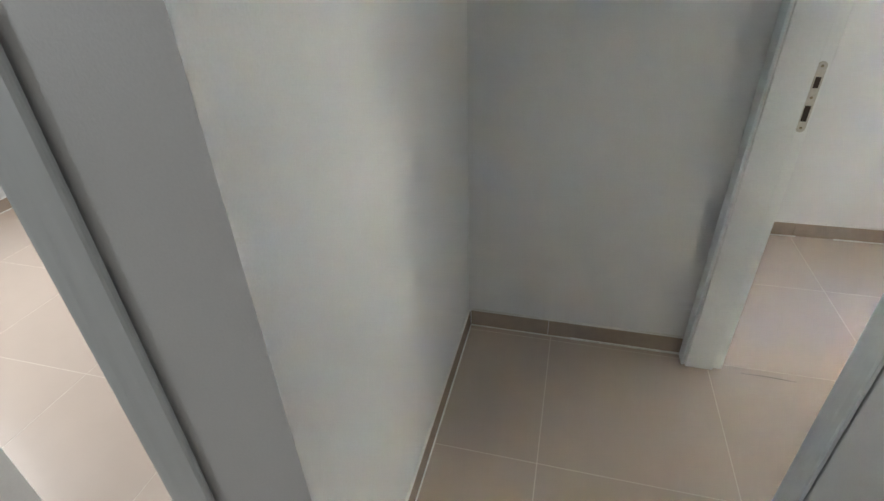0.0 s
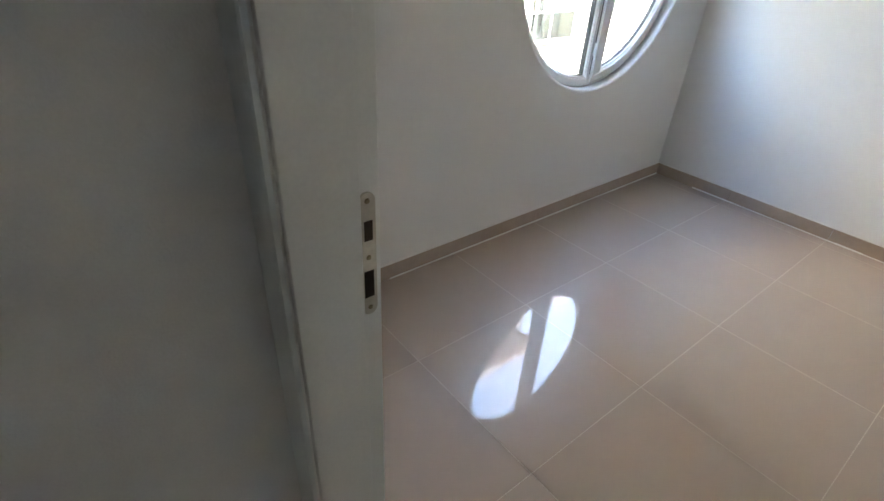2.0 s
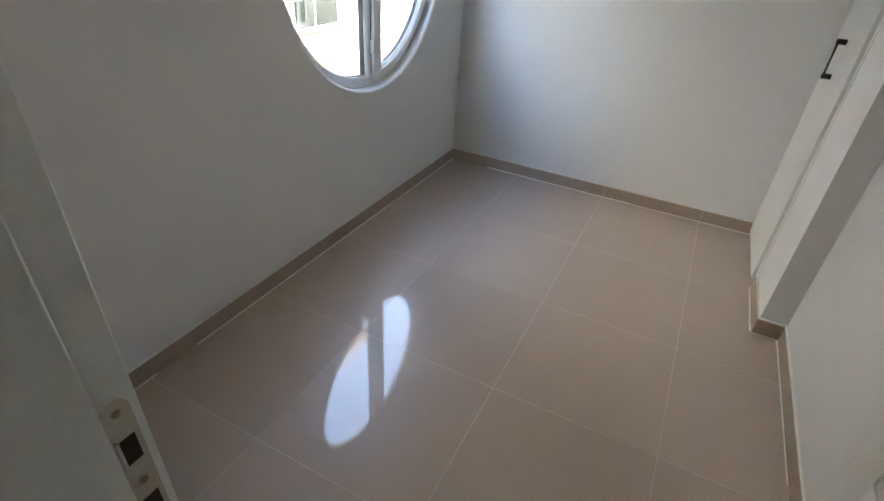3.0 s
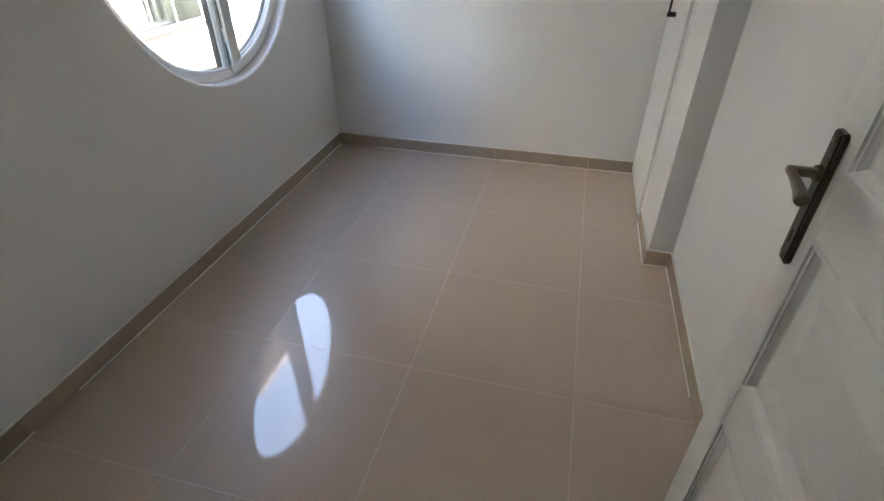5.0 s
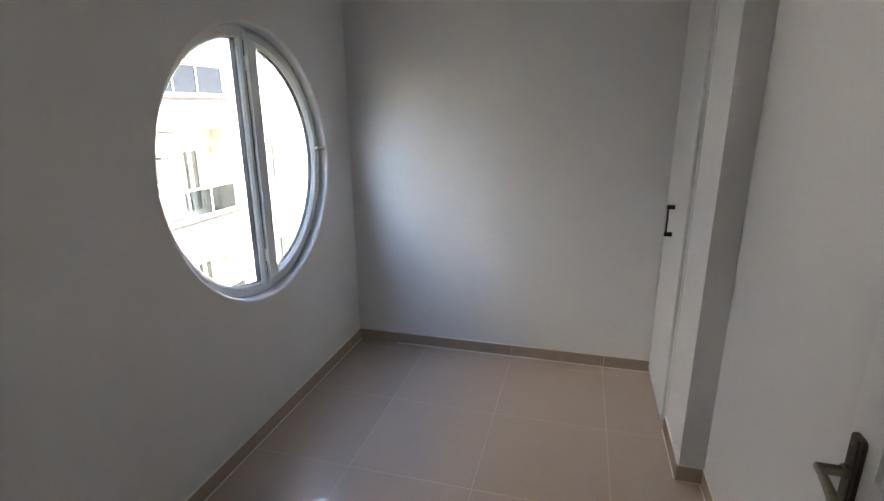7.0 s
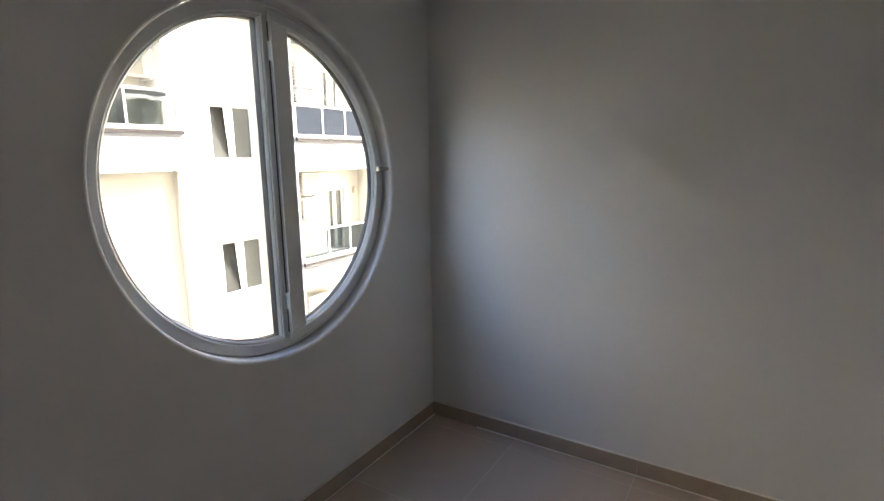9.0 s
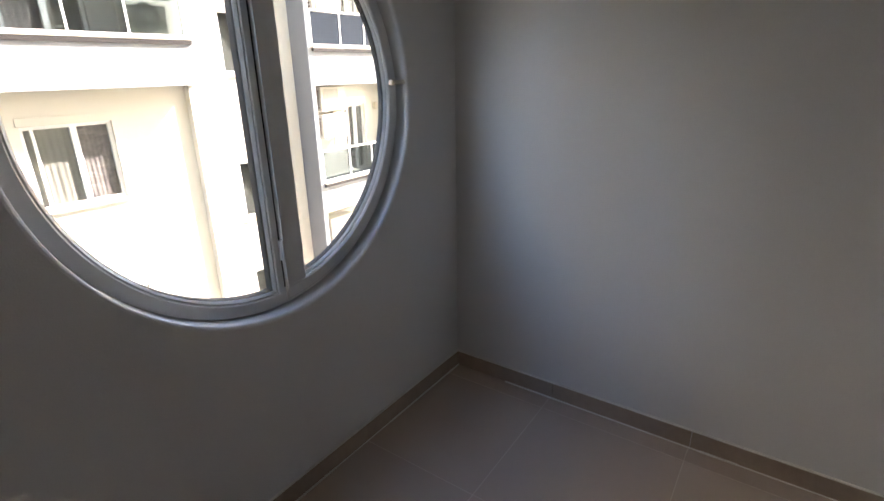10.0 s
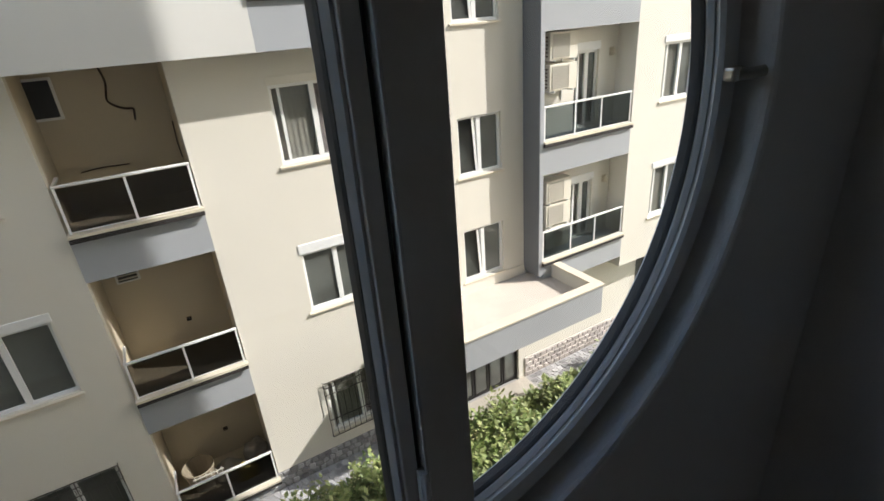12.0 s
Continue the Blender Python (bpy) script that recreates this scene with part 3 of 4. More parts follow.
STOREY = 2.95
LX0, LX1 = -2.50, -0.68
a_wins = [(0.69, 1.96, -0.50, 0.78), (0.67, 1.95, -3.35, -2.16), (0.62, 1.93, -6.35, -5.08), (0.69, 1.96, 5.4, 6.6)]
l_wins = [(-4.42, -3.10, -0.45, 0.78), (-4.42, -3.10, -3.38, -2.10), (-4.42, -3.10, -6.35, -5.02)]
loggias = [(LX0, LX1, -0.92, 1.29), (LX0, LX1, -3.90, -1.66), (LX0, LX1, -6.85, -4.64)]
house_wall("wall", -9.0, 3.30, -6.75, 2.02, YA, YA + 0.25, a_wins[:3] + l_wins + loggias)
house_wall("wall", 3.29, 5.70, -4.1, TOP, YM, YM + 0.25, [(4.07, 5.12, 1.46, 2.60), (4.07, 5.12, -1.41, -0.23), (4.07, 5.12, -3.80, -2.60), (4.07, 5.12, 4.4, 5.5)])
house_wall("wall", 3.29, 5.70, GROUND, -4.1, YM, YM + 0.25, [(3.72, 5.52, GROUND - 0.01, -5.05)])
# return face of the middle bay
bm = bm_new()
box(bm, 3.288, 3.30, YM + 0.002, YA, -6.7, TOP)
hang(part("wall", bm, CREAM))
house_wall("wall", 8.40, 16.0, -4.59, TOP - 0.7, YR, YR + 0.25, [(9.33, 10.45, -0.56, 0.84), (9.33, 10.45, -3.46, -2.04), (9.33, 10.45, 2.35, 3.75), (12.3, 13.5, -0.56, 0.84), (12.3, 13.5, -3.46, -2.04)])
house_wall("wall", 5.70, 16.0, GROUND, -4.30, YM, YM + 0.25, [(9.75, 11.0, -6.2, -4.9)])
house_wall("wall", 5.95, 8.40, -4.3, TOP + 0.75, YM, YM + 0.2, [(7.12, 7.84, -0.92, 0.70), (7.12, 7.84, -3.65, -2.22), (7.12, 7.84, 1.97, 3.65)])
bm = bm_new()
box(bm, 8.40, 8.65, YR + 0.25, YM + 0.2, -4.59, TOP + 0.75)
hang(part("wall", bm, CREAM))
bm = bm_new()
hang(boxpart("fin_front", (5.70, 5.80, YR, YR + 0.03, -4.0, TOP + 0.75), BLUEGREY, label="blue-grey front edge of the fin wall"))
# the side turned from the sun gets its shade from the darker colour
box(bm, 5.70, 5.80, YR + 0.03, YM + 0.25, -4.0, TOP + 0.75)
hang(part("fin_wall", bm, FIN_SHADED, label="blue-grey fin wall, its side's shade put into a darker colour"))
for z0, z1 in ((-1.62, -0.94), (-4.30, -3.67), (1.19, 1.95), (4.1, 4.9), (7.0, 7.8), (9.9, TOP + 0.75)):
    hang(boxpart("balcony_band", (5.80, 8.40, YR, YM, z0, z1), BLUEGREY, label="blue-grey rendered balcony band"))
# loggia recesses
for i, (x0, x1, z0, z1) in enumerate(loggias):
    bm = bm_new()
    yb = YA + 1.35
    box(bm, x0 - 0.1, x1 + 0.1, yb, yb + 0.1, z0 - 0.1, z1 + 0.1)
    box(bm, x0 - 0.1, x0, YA + 0.25, yb, z0 - 0.1, z1 + 0.1)
    box(bm, x1, x1 + 0.1, YA + 0.25, yb, z0 - 0.1, z1 + 0.1)
    box(bm, x0, x1, YA + 0.25, yb, z0 - 0.1, z0 - 0.02)
    box(bm, x0, x1, YA + 0.25, yb, z1, z1 + 0.1)
    hang(part("loggia", bm, OCHRE, label="shaded ochre recess"))
    if i < 2:
        hang(boxpart("balcony_band", (x0, x1, YA - 0.012, YA + 0.2, z0 - 0.74, z0 - 0.004), BLUEGREY))
hang(boxpart("balcony_band", (LX0, LX1, YA - 0.012, YA + 0.2, -7.18, -6.86), BLUEGREY))
# cantilevered storey
hang(boxpart("overhang", (-9.0, 0.52, YS, YA + 0.25, 1.29, 2.02), WHITE_R, label="white cantilevered storey edge"))
hang(boxpart("overhang", (0.5225, 3.42, YS, YA + 0.25, 1.29, 2.02), BLUEGREY, label="blue-grey balcony slab edge"))
house_wall("wall", -9.0, 0.52, 2.02, TOP, YS + 0.02, YS + 0.22, [(-2.4, -0.9, 2.9, 4.2), (-2.4, -0.9, 5.8, 7.1)], WHITE_R)
house_wall("wall", 0.52, 3.29, 2.02, TOP, YA + 0.45, YA + 0.65, [(0.85, 2.15, 2.05, 4.1)])
hang(boxpart("wall", (3.20, 3.29, YA - 0.2, YA + 0.45, 2.02, TOP), WHITE_R))
hang(boxpart("overhang", (0.5225, 3.42, YS, YA + 0.45, 4.35, 5.1), BLUEGREY), boxpart("overhang", (0.5225, 3.42, YS, YA + 0.45, 7.3, 8.05), BLUEGREY))
for x0, x1, y, up in ((-9.0, 3.3, YS - 0.5, 0.0), (3.3, 5.7, YM - 0.5, 0.0), (5.7, 8.45, YR - 0.7, 0.75), (8.45, 16.0, YR - 0.4, -0.7)):
    hang(boxpart("roof", (x0, x1, y, YA + 9.0, TOP + up, TOP + up + 0.3), ROOF, label="red-edged projecting eaves"))
# unseen wing added at the yard's far end, to shape the east wall's light
hang(boxpart("wall", (-12.3, -12.0, 0.2, YA + 9.0, GROUND, 3.5), CREAM), boxpart("wall", (-12.0, -9.2, YA, YA + 0.25, GROUND, 3.5), CREAM))
hang(boxpart("wall", (-9.2, -9.0, YS, YA + 9.0, GROUND, TOP), CREAM), boxpart("wall", (16.0, 16.2, YR, YA + 9.0, GROUND, TOP - 0.7), CREAM), boxpart("wall", (-9.0, 16.0, YA + 8.8, YA + 9.0, GROUND, TOP), CREAM))


def facade_window(x0, x1, z0, z1, y, header=0.0, sill=True, curtain=None, tilt=False, box_mat=WFRAME):
    """A two-leaf window set into the facade, with frame, panes, sill and shutter box."""
    bm = bm_new()
    yi = y + 0.06
    f = 0.055
    zt = z1
    box(bm, x0, x0 + f, yi, yi + 0.07, z0, zt)
    box(bm, x1 - f, x1, yi, yi + 0.07, z0, zt)
    box(bm, x0 + f, x1 - f, yi, yi + 0.07, z0, z0 + f)
    box(bm, x0 + f, x1 - f, yi, yi + 0.07, zt - f, zt)
    xm = x0 + (0.56 if curtain else 0.5) * (x1 - x0)
    box(bm, xm - 0.045, xm + 0.045, yi - 0.006, yi + 0.07, z0 + f, zt - f)
    if curtain:
        # the sliding sash stands a little open beside the frame
        xs = x0 + f + 0.09
        box(bm, xs, xs + 0.045, yi + 0.004, yi + 0.034, z0 + f, zt - f)
    win = part("window", bm, WFRAME)
    hang(win)

    def sub(o):
        o.parent = win
        return o
    for a, b, k in ((x0 + f, xm - 0.045, 0), (xm + 0.045, x1 - f, 1)):
        bm = bm_new()
        if tilt and k == 0:
            lean = 0.20
            v = [bm.verts.new(p) for p in ((a, yi + 0.02, z0 + f), (b, yi + 0.02, z0 + f), (b, yi + lean, zt - f), (a, yi + lean, zt - f))]
            bm.faces.new(v)
            bmesh.ops.solidify(bm, geom=bm.faces[:], thickness=0.01)
            sub(part("pane", bm, WINDARK))
            bm = bm_new()
            prism(bm, [(b - 0.05, z0 + f), (b, z0 + f), (b - 0.06, zt - f), (b - 0.11, zt - f)], "y", yi + 0.0, yi + 0.02)
            sub(part("sash", bm, WFRAME, label="tilted sash edge"))
        else:
            cm = curtain[k] if curtain else None
            box(bm, a, b, yi + 0.035, yi + 0.043, z0 + f, zt - f)
            pane = sub(part("pane", bm, TINTED if cm else WINDARK))
            pane.visible_shadow = not cm
            if cm:
                bm = bm_new()
                n = 36
                cols = []
                for i in range(n + 1):
                    x = a + (b - a) * i / n
                    yy = yi + 0.064 + 0.004 * math.sin(i * 1.1) + 0.003 * math.sin(i * 0.45)
                    cols.append((bm.verts.new((x, yy, z0 + 0.02)), bm.verts.new((x, yy, zt - 0.02))))
                for p, q in zip(cols, cols[1:]):
                    bm.faces.new((p[0], q[0], q[1], p[1]))
                bmesh.ops.solidify(bm, geom=bm.faces[:], thickness=0.004)
                sub(part("curtain", bm, cm))
    # added black sheet behind the panes, in place of the unlit room's shade
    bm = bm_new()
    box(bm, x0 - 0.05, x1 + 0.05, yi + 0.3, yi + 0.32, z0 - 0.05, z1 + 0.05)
    sub(part("room_shade_sheet", bm, GASKET_AND_SHADE))
    if sill:
        bm = bm_new()
        prism(bm, [(y - 0.05, z0 - 0.055), (y - 0.05, z0 - 0.025), (yi, z0), (yi, z0 - 0.055)], "x", x0 - 0.06, x1 + 0.03)
        sub(part("sill", bm, STONE_SILL))
    if header:
        bm = bm_new()
        soft_box(bm, x0 - 0.03, x1 + 0.03, y - 0.018, y + 0.055, z1 + 0.003, z1 + header, 0.006)
        sub(part("shutter_box", bm, box_mat, label="roller shutter box"))
    return win


facade_window(*a_wins[0], YA, 0.13, curtain=(CURTAIN, CURTAIN_R), box_mat=CREAM)
facade_window(*a_wins[1], YA, 0.19)
facade_window(*a_wins[2], YA, 0.0, curtain=(CURTAIN, CURTAIN_R))
for i, w in enumerate(l_wins):
    facade_window(*w, YA, (0.1, 0.15, 0)[i])
for z0, z1 in ((1.46, 2.60), (-1.41, -0.23), (-3.80, -2.60), (4.4, 5.5)):
    facade_window(4.07, 5.12, z0, z1, YM, tilt=True)
for x0, x1, z0, z1 in ((9.33, 10.45, -0.56, 0.84), (9.33, 10.45, -3.46, -2.04), (9.33, 10.45, 2.35, 3.75), (12.3, 13.5, -0.56, 0.84), (12.3, 13.5, -3.46, -2.04)):
    facade_window(x0, x1, z0, z1 - 0.14, YR, 0.14, curtain=(CURTAIN, None))
for z0, z1 in ((-0.92, 0.70), (-3.65, -2.22), (1.97, 3.65)):
    facade_window(7.12, 7.84, z0, z1, YM, 0.17, sill=False, curtain=(CURTAIN, None))
facade_window(0.85, 2.15, 2.05, 4.1, YA + 0.45, sill=False, curtain=(CURTAIN_R, CURTAIN))
facade_window(-2.4, -0.9, 2.9, 4.2, YS + 0.02)
facade_window(-2.4, -0.9, 5.8, 7.1, YS + 0.02)
facade_window(9.75, 11.0, -6.2, -4.9, YM, sill=False)


def grille(x0, x1, z0, z1, y):
    """An iron burglar grille that stands off the window, with scrolls at the top."""
    bm = bm_new()
    yo = y - 0.06
    n = 11
    for i in range(n + 1):
        x = x0 + (x1 - x0) * i / n
        tube(bm, [(x, yo, z0), (x, yo, z1)], 0.008, 5)
    for z in (z0, z0 + 0.45, z1 - 0.3, z1 - 0.12, z1):
        tube(bm, [(x0, y, z), (x0, yo, z), (x1, yo, z), (x1, y, z)], 0.010, 5)
    for i in range(n):
        xc = x0 + (x1 - x0) * (i + 0.5) / n
        tube(bm, [(xc + 0.04 * math.cos(k * 0.7), yo, z1 - 0.21 + 0.07 * math.sin(k * 0.7)) for k in range(10)], 0.005, 4)
    hang(part("window_grille", bm, IRON, label="dark iron window grille with scrolls"))


grille(0.56, 1.97, -6.42, -5.02, YA)
grille(-4.48, -3.08, -6.42, -4.96, YA)
grille(9.70, 11.05, -6.25, -4.85, YM)


def rail(xs, z0, z1, y, ends=0.0, glass=SMOKE):
    """White balcony railing with smoked panes between posts."""
    bm = bm_new()
    soft_box(bm, xs[0] - 0.02, xs[-1] + 0.02, y - 0.026, y + 0.026, z1 - 0.036, z1, 0.006)
    box(bm, xs[0], xs[-1], y - 0.010, y + 0.010, z0 + 0.015, z0 + 0.032)
    top = part("railing", bm, WFRAME, label="white metal balcony railing with dark panes")
    hang(top)
    for x in xs:
        bm = bm_new()
        box(bm, x - 0.016, x + 0.016, y - 0.018, y + 0.018, z0, z1 - 0.04)
        part("post", bm, WFRAME, top)
    for a, b in zip(xs, xs[1:]):
        bm = bm_new()
        box(bm, a + 0.018, b - 0.018, y - 0.005, y + 0.005, z0 + 0.034, z1 - 0.05)
        part("pane", bm, glass, top)
    bm = bm_new()
    box(bm, xs[0] - 0.05, xs[-1] + 0.05, y - 0.11, y + 0.12, z0 - 0.045, z0)
    part("ledge", bm, STONE_SILL, top, "pale stone ledge")
    bm = bm_new()
    box(bm, xs[0] - 0.045, xs[-1] + 0.045, y - 0.104, y + 0.12, z0 - 0.118, z0 - 0.0455)
    part("drip_strip", bm, DRIP, top, "dark brown strip under the ledge")
    if ends:
        for x in (xs[0],):
            bm = bm_new()
            box(bm, x - 0.02, x + 0.02, y, y + ends, z1 - 0.04, z1)
            part("return_rail", bm, WFRAME, top)


for z in (-0.88, -3.87, -6.82):
    rail((LX0 + 0.06, -1.58, LX1 - 0.04), z, z + 0.72, YA - 0.02, 0.6)
rail((0.58, 1.45, 2.30, 3.20), 2.06, 2.72, YS + 0.06, glass=TINTED_D)
# upper rails take the opaque panes with the sky's tone painted in
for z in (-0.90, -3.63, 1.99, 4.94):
    rail((5.84, 6.68, 7.45, 8.36), z, z + 0.70, YR + 0.04, glass=SKY_TONED_PANE if z > 1 else TINTED_D)


# ---- entrance canopy, plinth, ground ----
def canopy():
    x0, x1, y0, y1 = 2.72, 6.27, 5.98, YM
    c = thing("entrance_canopy", ((x0 + x1) / 2, y1, -4.45), "flat entrance canopy with a parapet and pale coping", "canopy")
    out = [boxpart("slab", (x0 + 0.06, x1 - 0.06, y0 + 0.06, y1, -4.40, -4.10), PALE_TILE, label="pale tiled canopy roof")]
    bm = bm_new()
    box(bm, x0 + 0.03, x1 - 0.03, y0 + 0.03, y0 + 0.19, -4.45, -3.79)
    box(bm, x0 + 0.03, x0 + 0.19, y0 + 0.19, y1, -4.45, -3.79)
    box(bm, x1 - 0.19, x1 - 0.03, y0 + 0.19, YR - 0.005, -4.45, -3.79)
    out.append(part("parapet", bm, BLUEGREY))
    bm = bm_new()
    soft_box(bm, x0, x1, y0, y0 + 0.22, -3.788, -3.745, 0.006)
    soft_box(bm, x0, x0 + 0.22, y0 + 0.221, y1, -3.788, -3.745, 0.006)
    soft_box(bm, x1 - 0.22, x1, y0 + 0.221, YR - 0.005, -3.788, -3.745, 0.006)
    out.append(part("coping", bm, STONE_SILL, label="cream stone coping"))
    bm = bm_new()
    box(bm, x0 + 0.19, x1 - 0.19, y0 + 0.19, y0 + 0.195, -4.10, -3.79)
    box(bm, x0 + 0.19, x1 - 0.19, y1 - 0.03, y1 - 0.002, -4.10, -3.86)
    box(bm, x1 - 0.195, x1 - 0.19, y0 + 0.195, YR - 0.005, -4.10, -3.79)
    out.append(part("lining", bm, CREAM))
    adopt(c, *out)


canopy()


def entrance_door():
    d = thing("entrance_door", (4.6, YM + 0.1, GROUND), "dark framed glass entrance doors under the canopy", "door")
    out = []
    n = 4
    for i in range(n):
        a = 3.74 + i * 0.445
        bm = bm_new()
        for p in ((a, a + 0.05, GROUND + 0.02, -5.07), (a + 0.375, a + 0.425, GROUND + 0.02, -5.07)):
            box(bm, p[0], p[1], YM + 0.06, YM + 0.11, p[2], p[3])
        for z in (GROUND + 0.02, -6.3, -5.17):
            box(bm, a + 0.05, a + 0.375, YM + 0.06, YM + 0.11, z, z + 0.09)
        out.append(part("door_leaf", bm, BLACK))
        bm = bm_new()
        box(bm, a + 0.05, a + 0.375, YM + 0.08, YM + 0.088, GROUND + 0.1, -5.1)
        out.append(part("pane", bm, WINDARK))
    adopt(d, *out)


entrance_door()

bm = bm_new()
box(bm, -300, 300, 0.6, 1500, GROUND - 0.3, GROUND - 0.02)
box(bm, -300, 300, -1500, 0.6, GROUND - 0.3, GROUND - 0.02)
tagged(part("ground", bm, SOIL), "earth of the yard between the buildings", kind="structure")
tagged(boxpart("pavement", (3.3, 5.7, 7.25, YM, GROUND - 0.02, GROUND + 0.012), PAVING), "pale concrete path to the entrance", kind="structure")
tagged(boxpart("kerb", (-9, 15, 7.12, 7.22, GROUND - 0.02, GROUND + 0.08), STONE), "grey concrete kerb along the bed", kind="structure")

# our own building, closed below and around
own = thing("own_building", (-4, 0.0, GROUND), "rendered building that holds the room", "building")
adopt(own, boxpart("wall", (-3.078, 0.148, -9.0, -2.752, -0.218, H + 0.2), CREAM), boxpart("wall", (-8.14, -3.082, -9.0, -6.142, -0.218, H + 0.2), CREAM), boxpart("wall", (-14, 12.0, -9.0, 0.1295, GROUND, -0.22), CREAM), boxpart("wall", (0.152, 12.0, -9.0, 0.13, -0.218, H + 0.2), CREAM), boxpart("wall", (-14, -8.142, -9.0, 0.13, -0.218, H + 0.2), CREAM), boxpart("wall", (-8.14, -3.224, 0.002, 0.13, -0.218, H + 0.2), CREAM), boxpart("wall", (-14, 12.0, -9.0, 0.1295, H + 0.202, 15.0), CREAM), boxpart("roof", (-14, 12.0, -9.0, 0.14, 15.002, 15.2), ROOF))


# ---- air conditioners ----
def air_conditioner(x, y, z, w=0.74, h=0.52, d=0.28, fan=False):
    """An outdoor unit: slatted front or round fan guard, side vents, brackets."""
    label = "ivory outdoor air conditioner with a round fan guard" if fan else "ivory outdoor air conditioner unit on wall brackets"
    ac = thing("air_conditioner", (x, y, z), label, "air conditioner", "outdoor air conditioners")
    bm = bm_new()
    soft_box(bm, -w / 2, w / 2, -d, 0, 0.03, 0.03 + h, 0.012)
    part("casing", bm, AC_BODY, ac)
    cx, cz, r = -w * 0.11, 0.03 + h / 2, h * 0.41
    if fan:
        bm = bm_new()
        bmesh.ops.create_cone(bm, cap_ends=True, segments=32, radius1=r, radius2=r, depth=0.006, matrix=Matrix.Translation((cx, -d - 0.002, cz)) @ Matrix.Rotation(radians(90), 4, "X"))
        part("fan_opening", bm, AC_DEEP, ac)
        bm = bm_new()
        for k in range(1, 7):
            tube(bm, [(cx + r * k / 6 * math.cos(i * math.tau / 28), -d - 0.016, cz + r * k / 6 * math.sin(i * math.tau / 28)) for i in range(29)], 0.004 if k < 6 else 0.010, 5)
        for k in range(8):
            c, q = math.cos(k * math.tau / 8), math.sin(k * math.tau / 8)
            tube(bm, [(cx + 0.05 * c, -d - 0.013, cz + 0.05 * q), (cx + r * c, -d - 0.013, cz + r * q)], 0.004, 5)
        part("fan_guard", bm, AC_GRILLE, ac, "round wire fan guard")
        bm = bm_new()
        bmesh.ops.create_cone(bm, cap_ends=True, segments=20, radius1=0.055, radius2=0.048, depth=0.012, matrix=Matrix.Translation((cx, -d - 0.022, cz)) @ Matrix.Rotation(radians(90), 4, "X"))
        part("hub", bm, AC_BODY, ac)
    else:
        bm = bm_new()
        for i in range(15):
            zz = cz - r + 2 * r * i / 14
            box(bm, cx - r, cx + r, -d - 0.014, -d - 0.004, zz - 0.006, zz + 0.006)
        box(bm, cx - r - 0.012, cx - r, -d - 0.016, -d, cz - r - 0.01, cz + r + 0.01)
        box(bm, cx + r, cx + r + 0.012, -d - 0.016, -d, cz - r - 0.01, cz + r + 0.01)
        part("grille", bm, AC_GRILLE, ac, "grey slatted fan grille")
        bm = bm_new()
        box(bm, cx - r, cx + r, -d - 0.0035, -d + 0.001, cz - r, cz + r)
        part("fan_opening", bm, AC_DEEP, ac)
    bm = bm_new()
    for row in range(6):
        for col in range(2):
            zz, yy = 0.09 + row * 0.07, -d * (0.35 + 0.3 * col)
            box(bm, -w / 2 - 0.002, -w / 2 + 0.004, yy - 0.03, yy + 0.03, zz, zz + 0.035)
    part("side_vent", bm, DARK, ac)
    for xb in (-w * 0.35, w * 0.35):
        bm = bm_new()
        box(bm, xb - 0.015, xb + 0.015, -d - 0.03, 0.06, 0.0, 0.03)
        box(bm, xb - 0.015, xb + 0.015, 0.03, 0.06, -0.22, 0.03)
        part("bracket", bm, WFRAME, ac)
    bm = bm_new()
    soft_box(bm, w / 2, w / 2 + 0.03, -d * 0.8, -d * 0.2, 0.08, 0.22, 0.006)
    part("valve_cover", bm, AC_BODY, ac)
    return ac


first = air_conditioner(6.48, YM - 0.06, 0.60)
for p in ((6.48, 0.0), (6.44, -2.42), (6.44, -2.98), (6.44, -3.54)):
    copy_thing(first, Matrix.Translation((p[0], YM - 0.06, p[1])))
for z in (2.95, 3.52):
    copy_thing(first, Matrix.Translation((2.86, YA + 0.39, z)))
standing = air_conditioner(2.76, YS + 0.50, 2.022, 0.78, 0.56, 0.30, fan=True)
for z in (3.05, 2.45):
    copy_thing(standing, Matrix.Translation((6.48, YM - 0.06, z)))

# lamps on the far balconies
for z in (0.62, -2.30):
    lamp = thing("wall_lamp", (8.22, YM, z), "small beige wall lamp on the balcony", "lamp", "balcony wall lamps")
    bm = bm_new()
    soft_box(bm, -0.07, 0.07, -0.03, 0, -0.09, 0.09, 0.01)
    part("backplate", bm, OCHRE, lamp)
    bm = bm_new()
    bmesh.ops.create_cone(bm, cap_ends=True, segments=14, radius1=0.05, radius2=0.035, depth=0.13, matrix=Matrix.Translation((0, -0.075, 0)))
    part("shade", bm, STONE_SILL, lamp)

# vent and loose cables in the loggias
vent = thing("wall_vent", (-2.36, YA + 1.35, 0.55), "dark framed vent high on the loggia wall", "vent")
bm = bm_new()
for d in ((-0.22, -0.18, 0.0, 0.62), (0.18, 0.22, 0.0, 0.62), (-0.18, 0.18, 0.0, 0.04), (-0.18, 0.18, 0.58, 0.62)):
    box(bm, d[0], d[1], -0.05, 0, d[2], d[3])
part("frame", bm, WFRAME, vent)
bm = bm_new()
box(bm, -0.18, 0.18, -0.03, -0.001, 0.04, 0.58)
part("panel", bm, BLACK, vent)


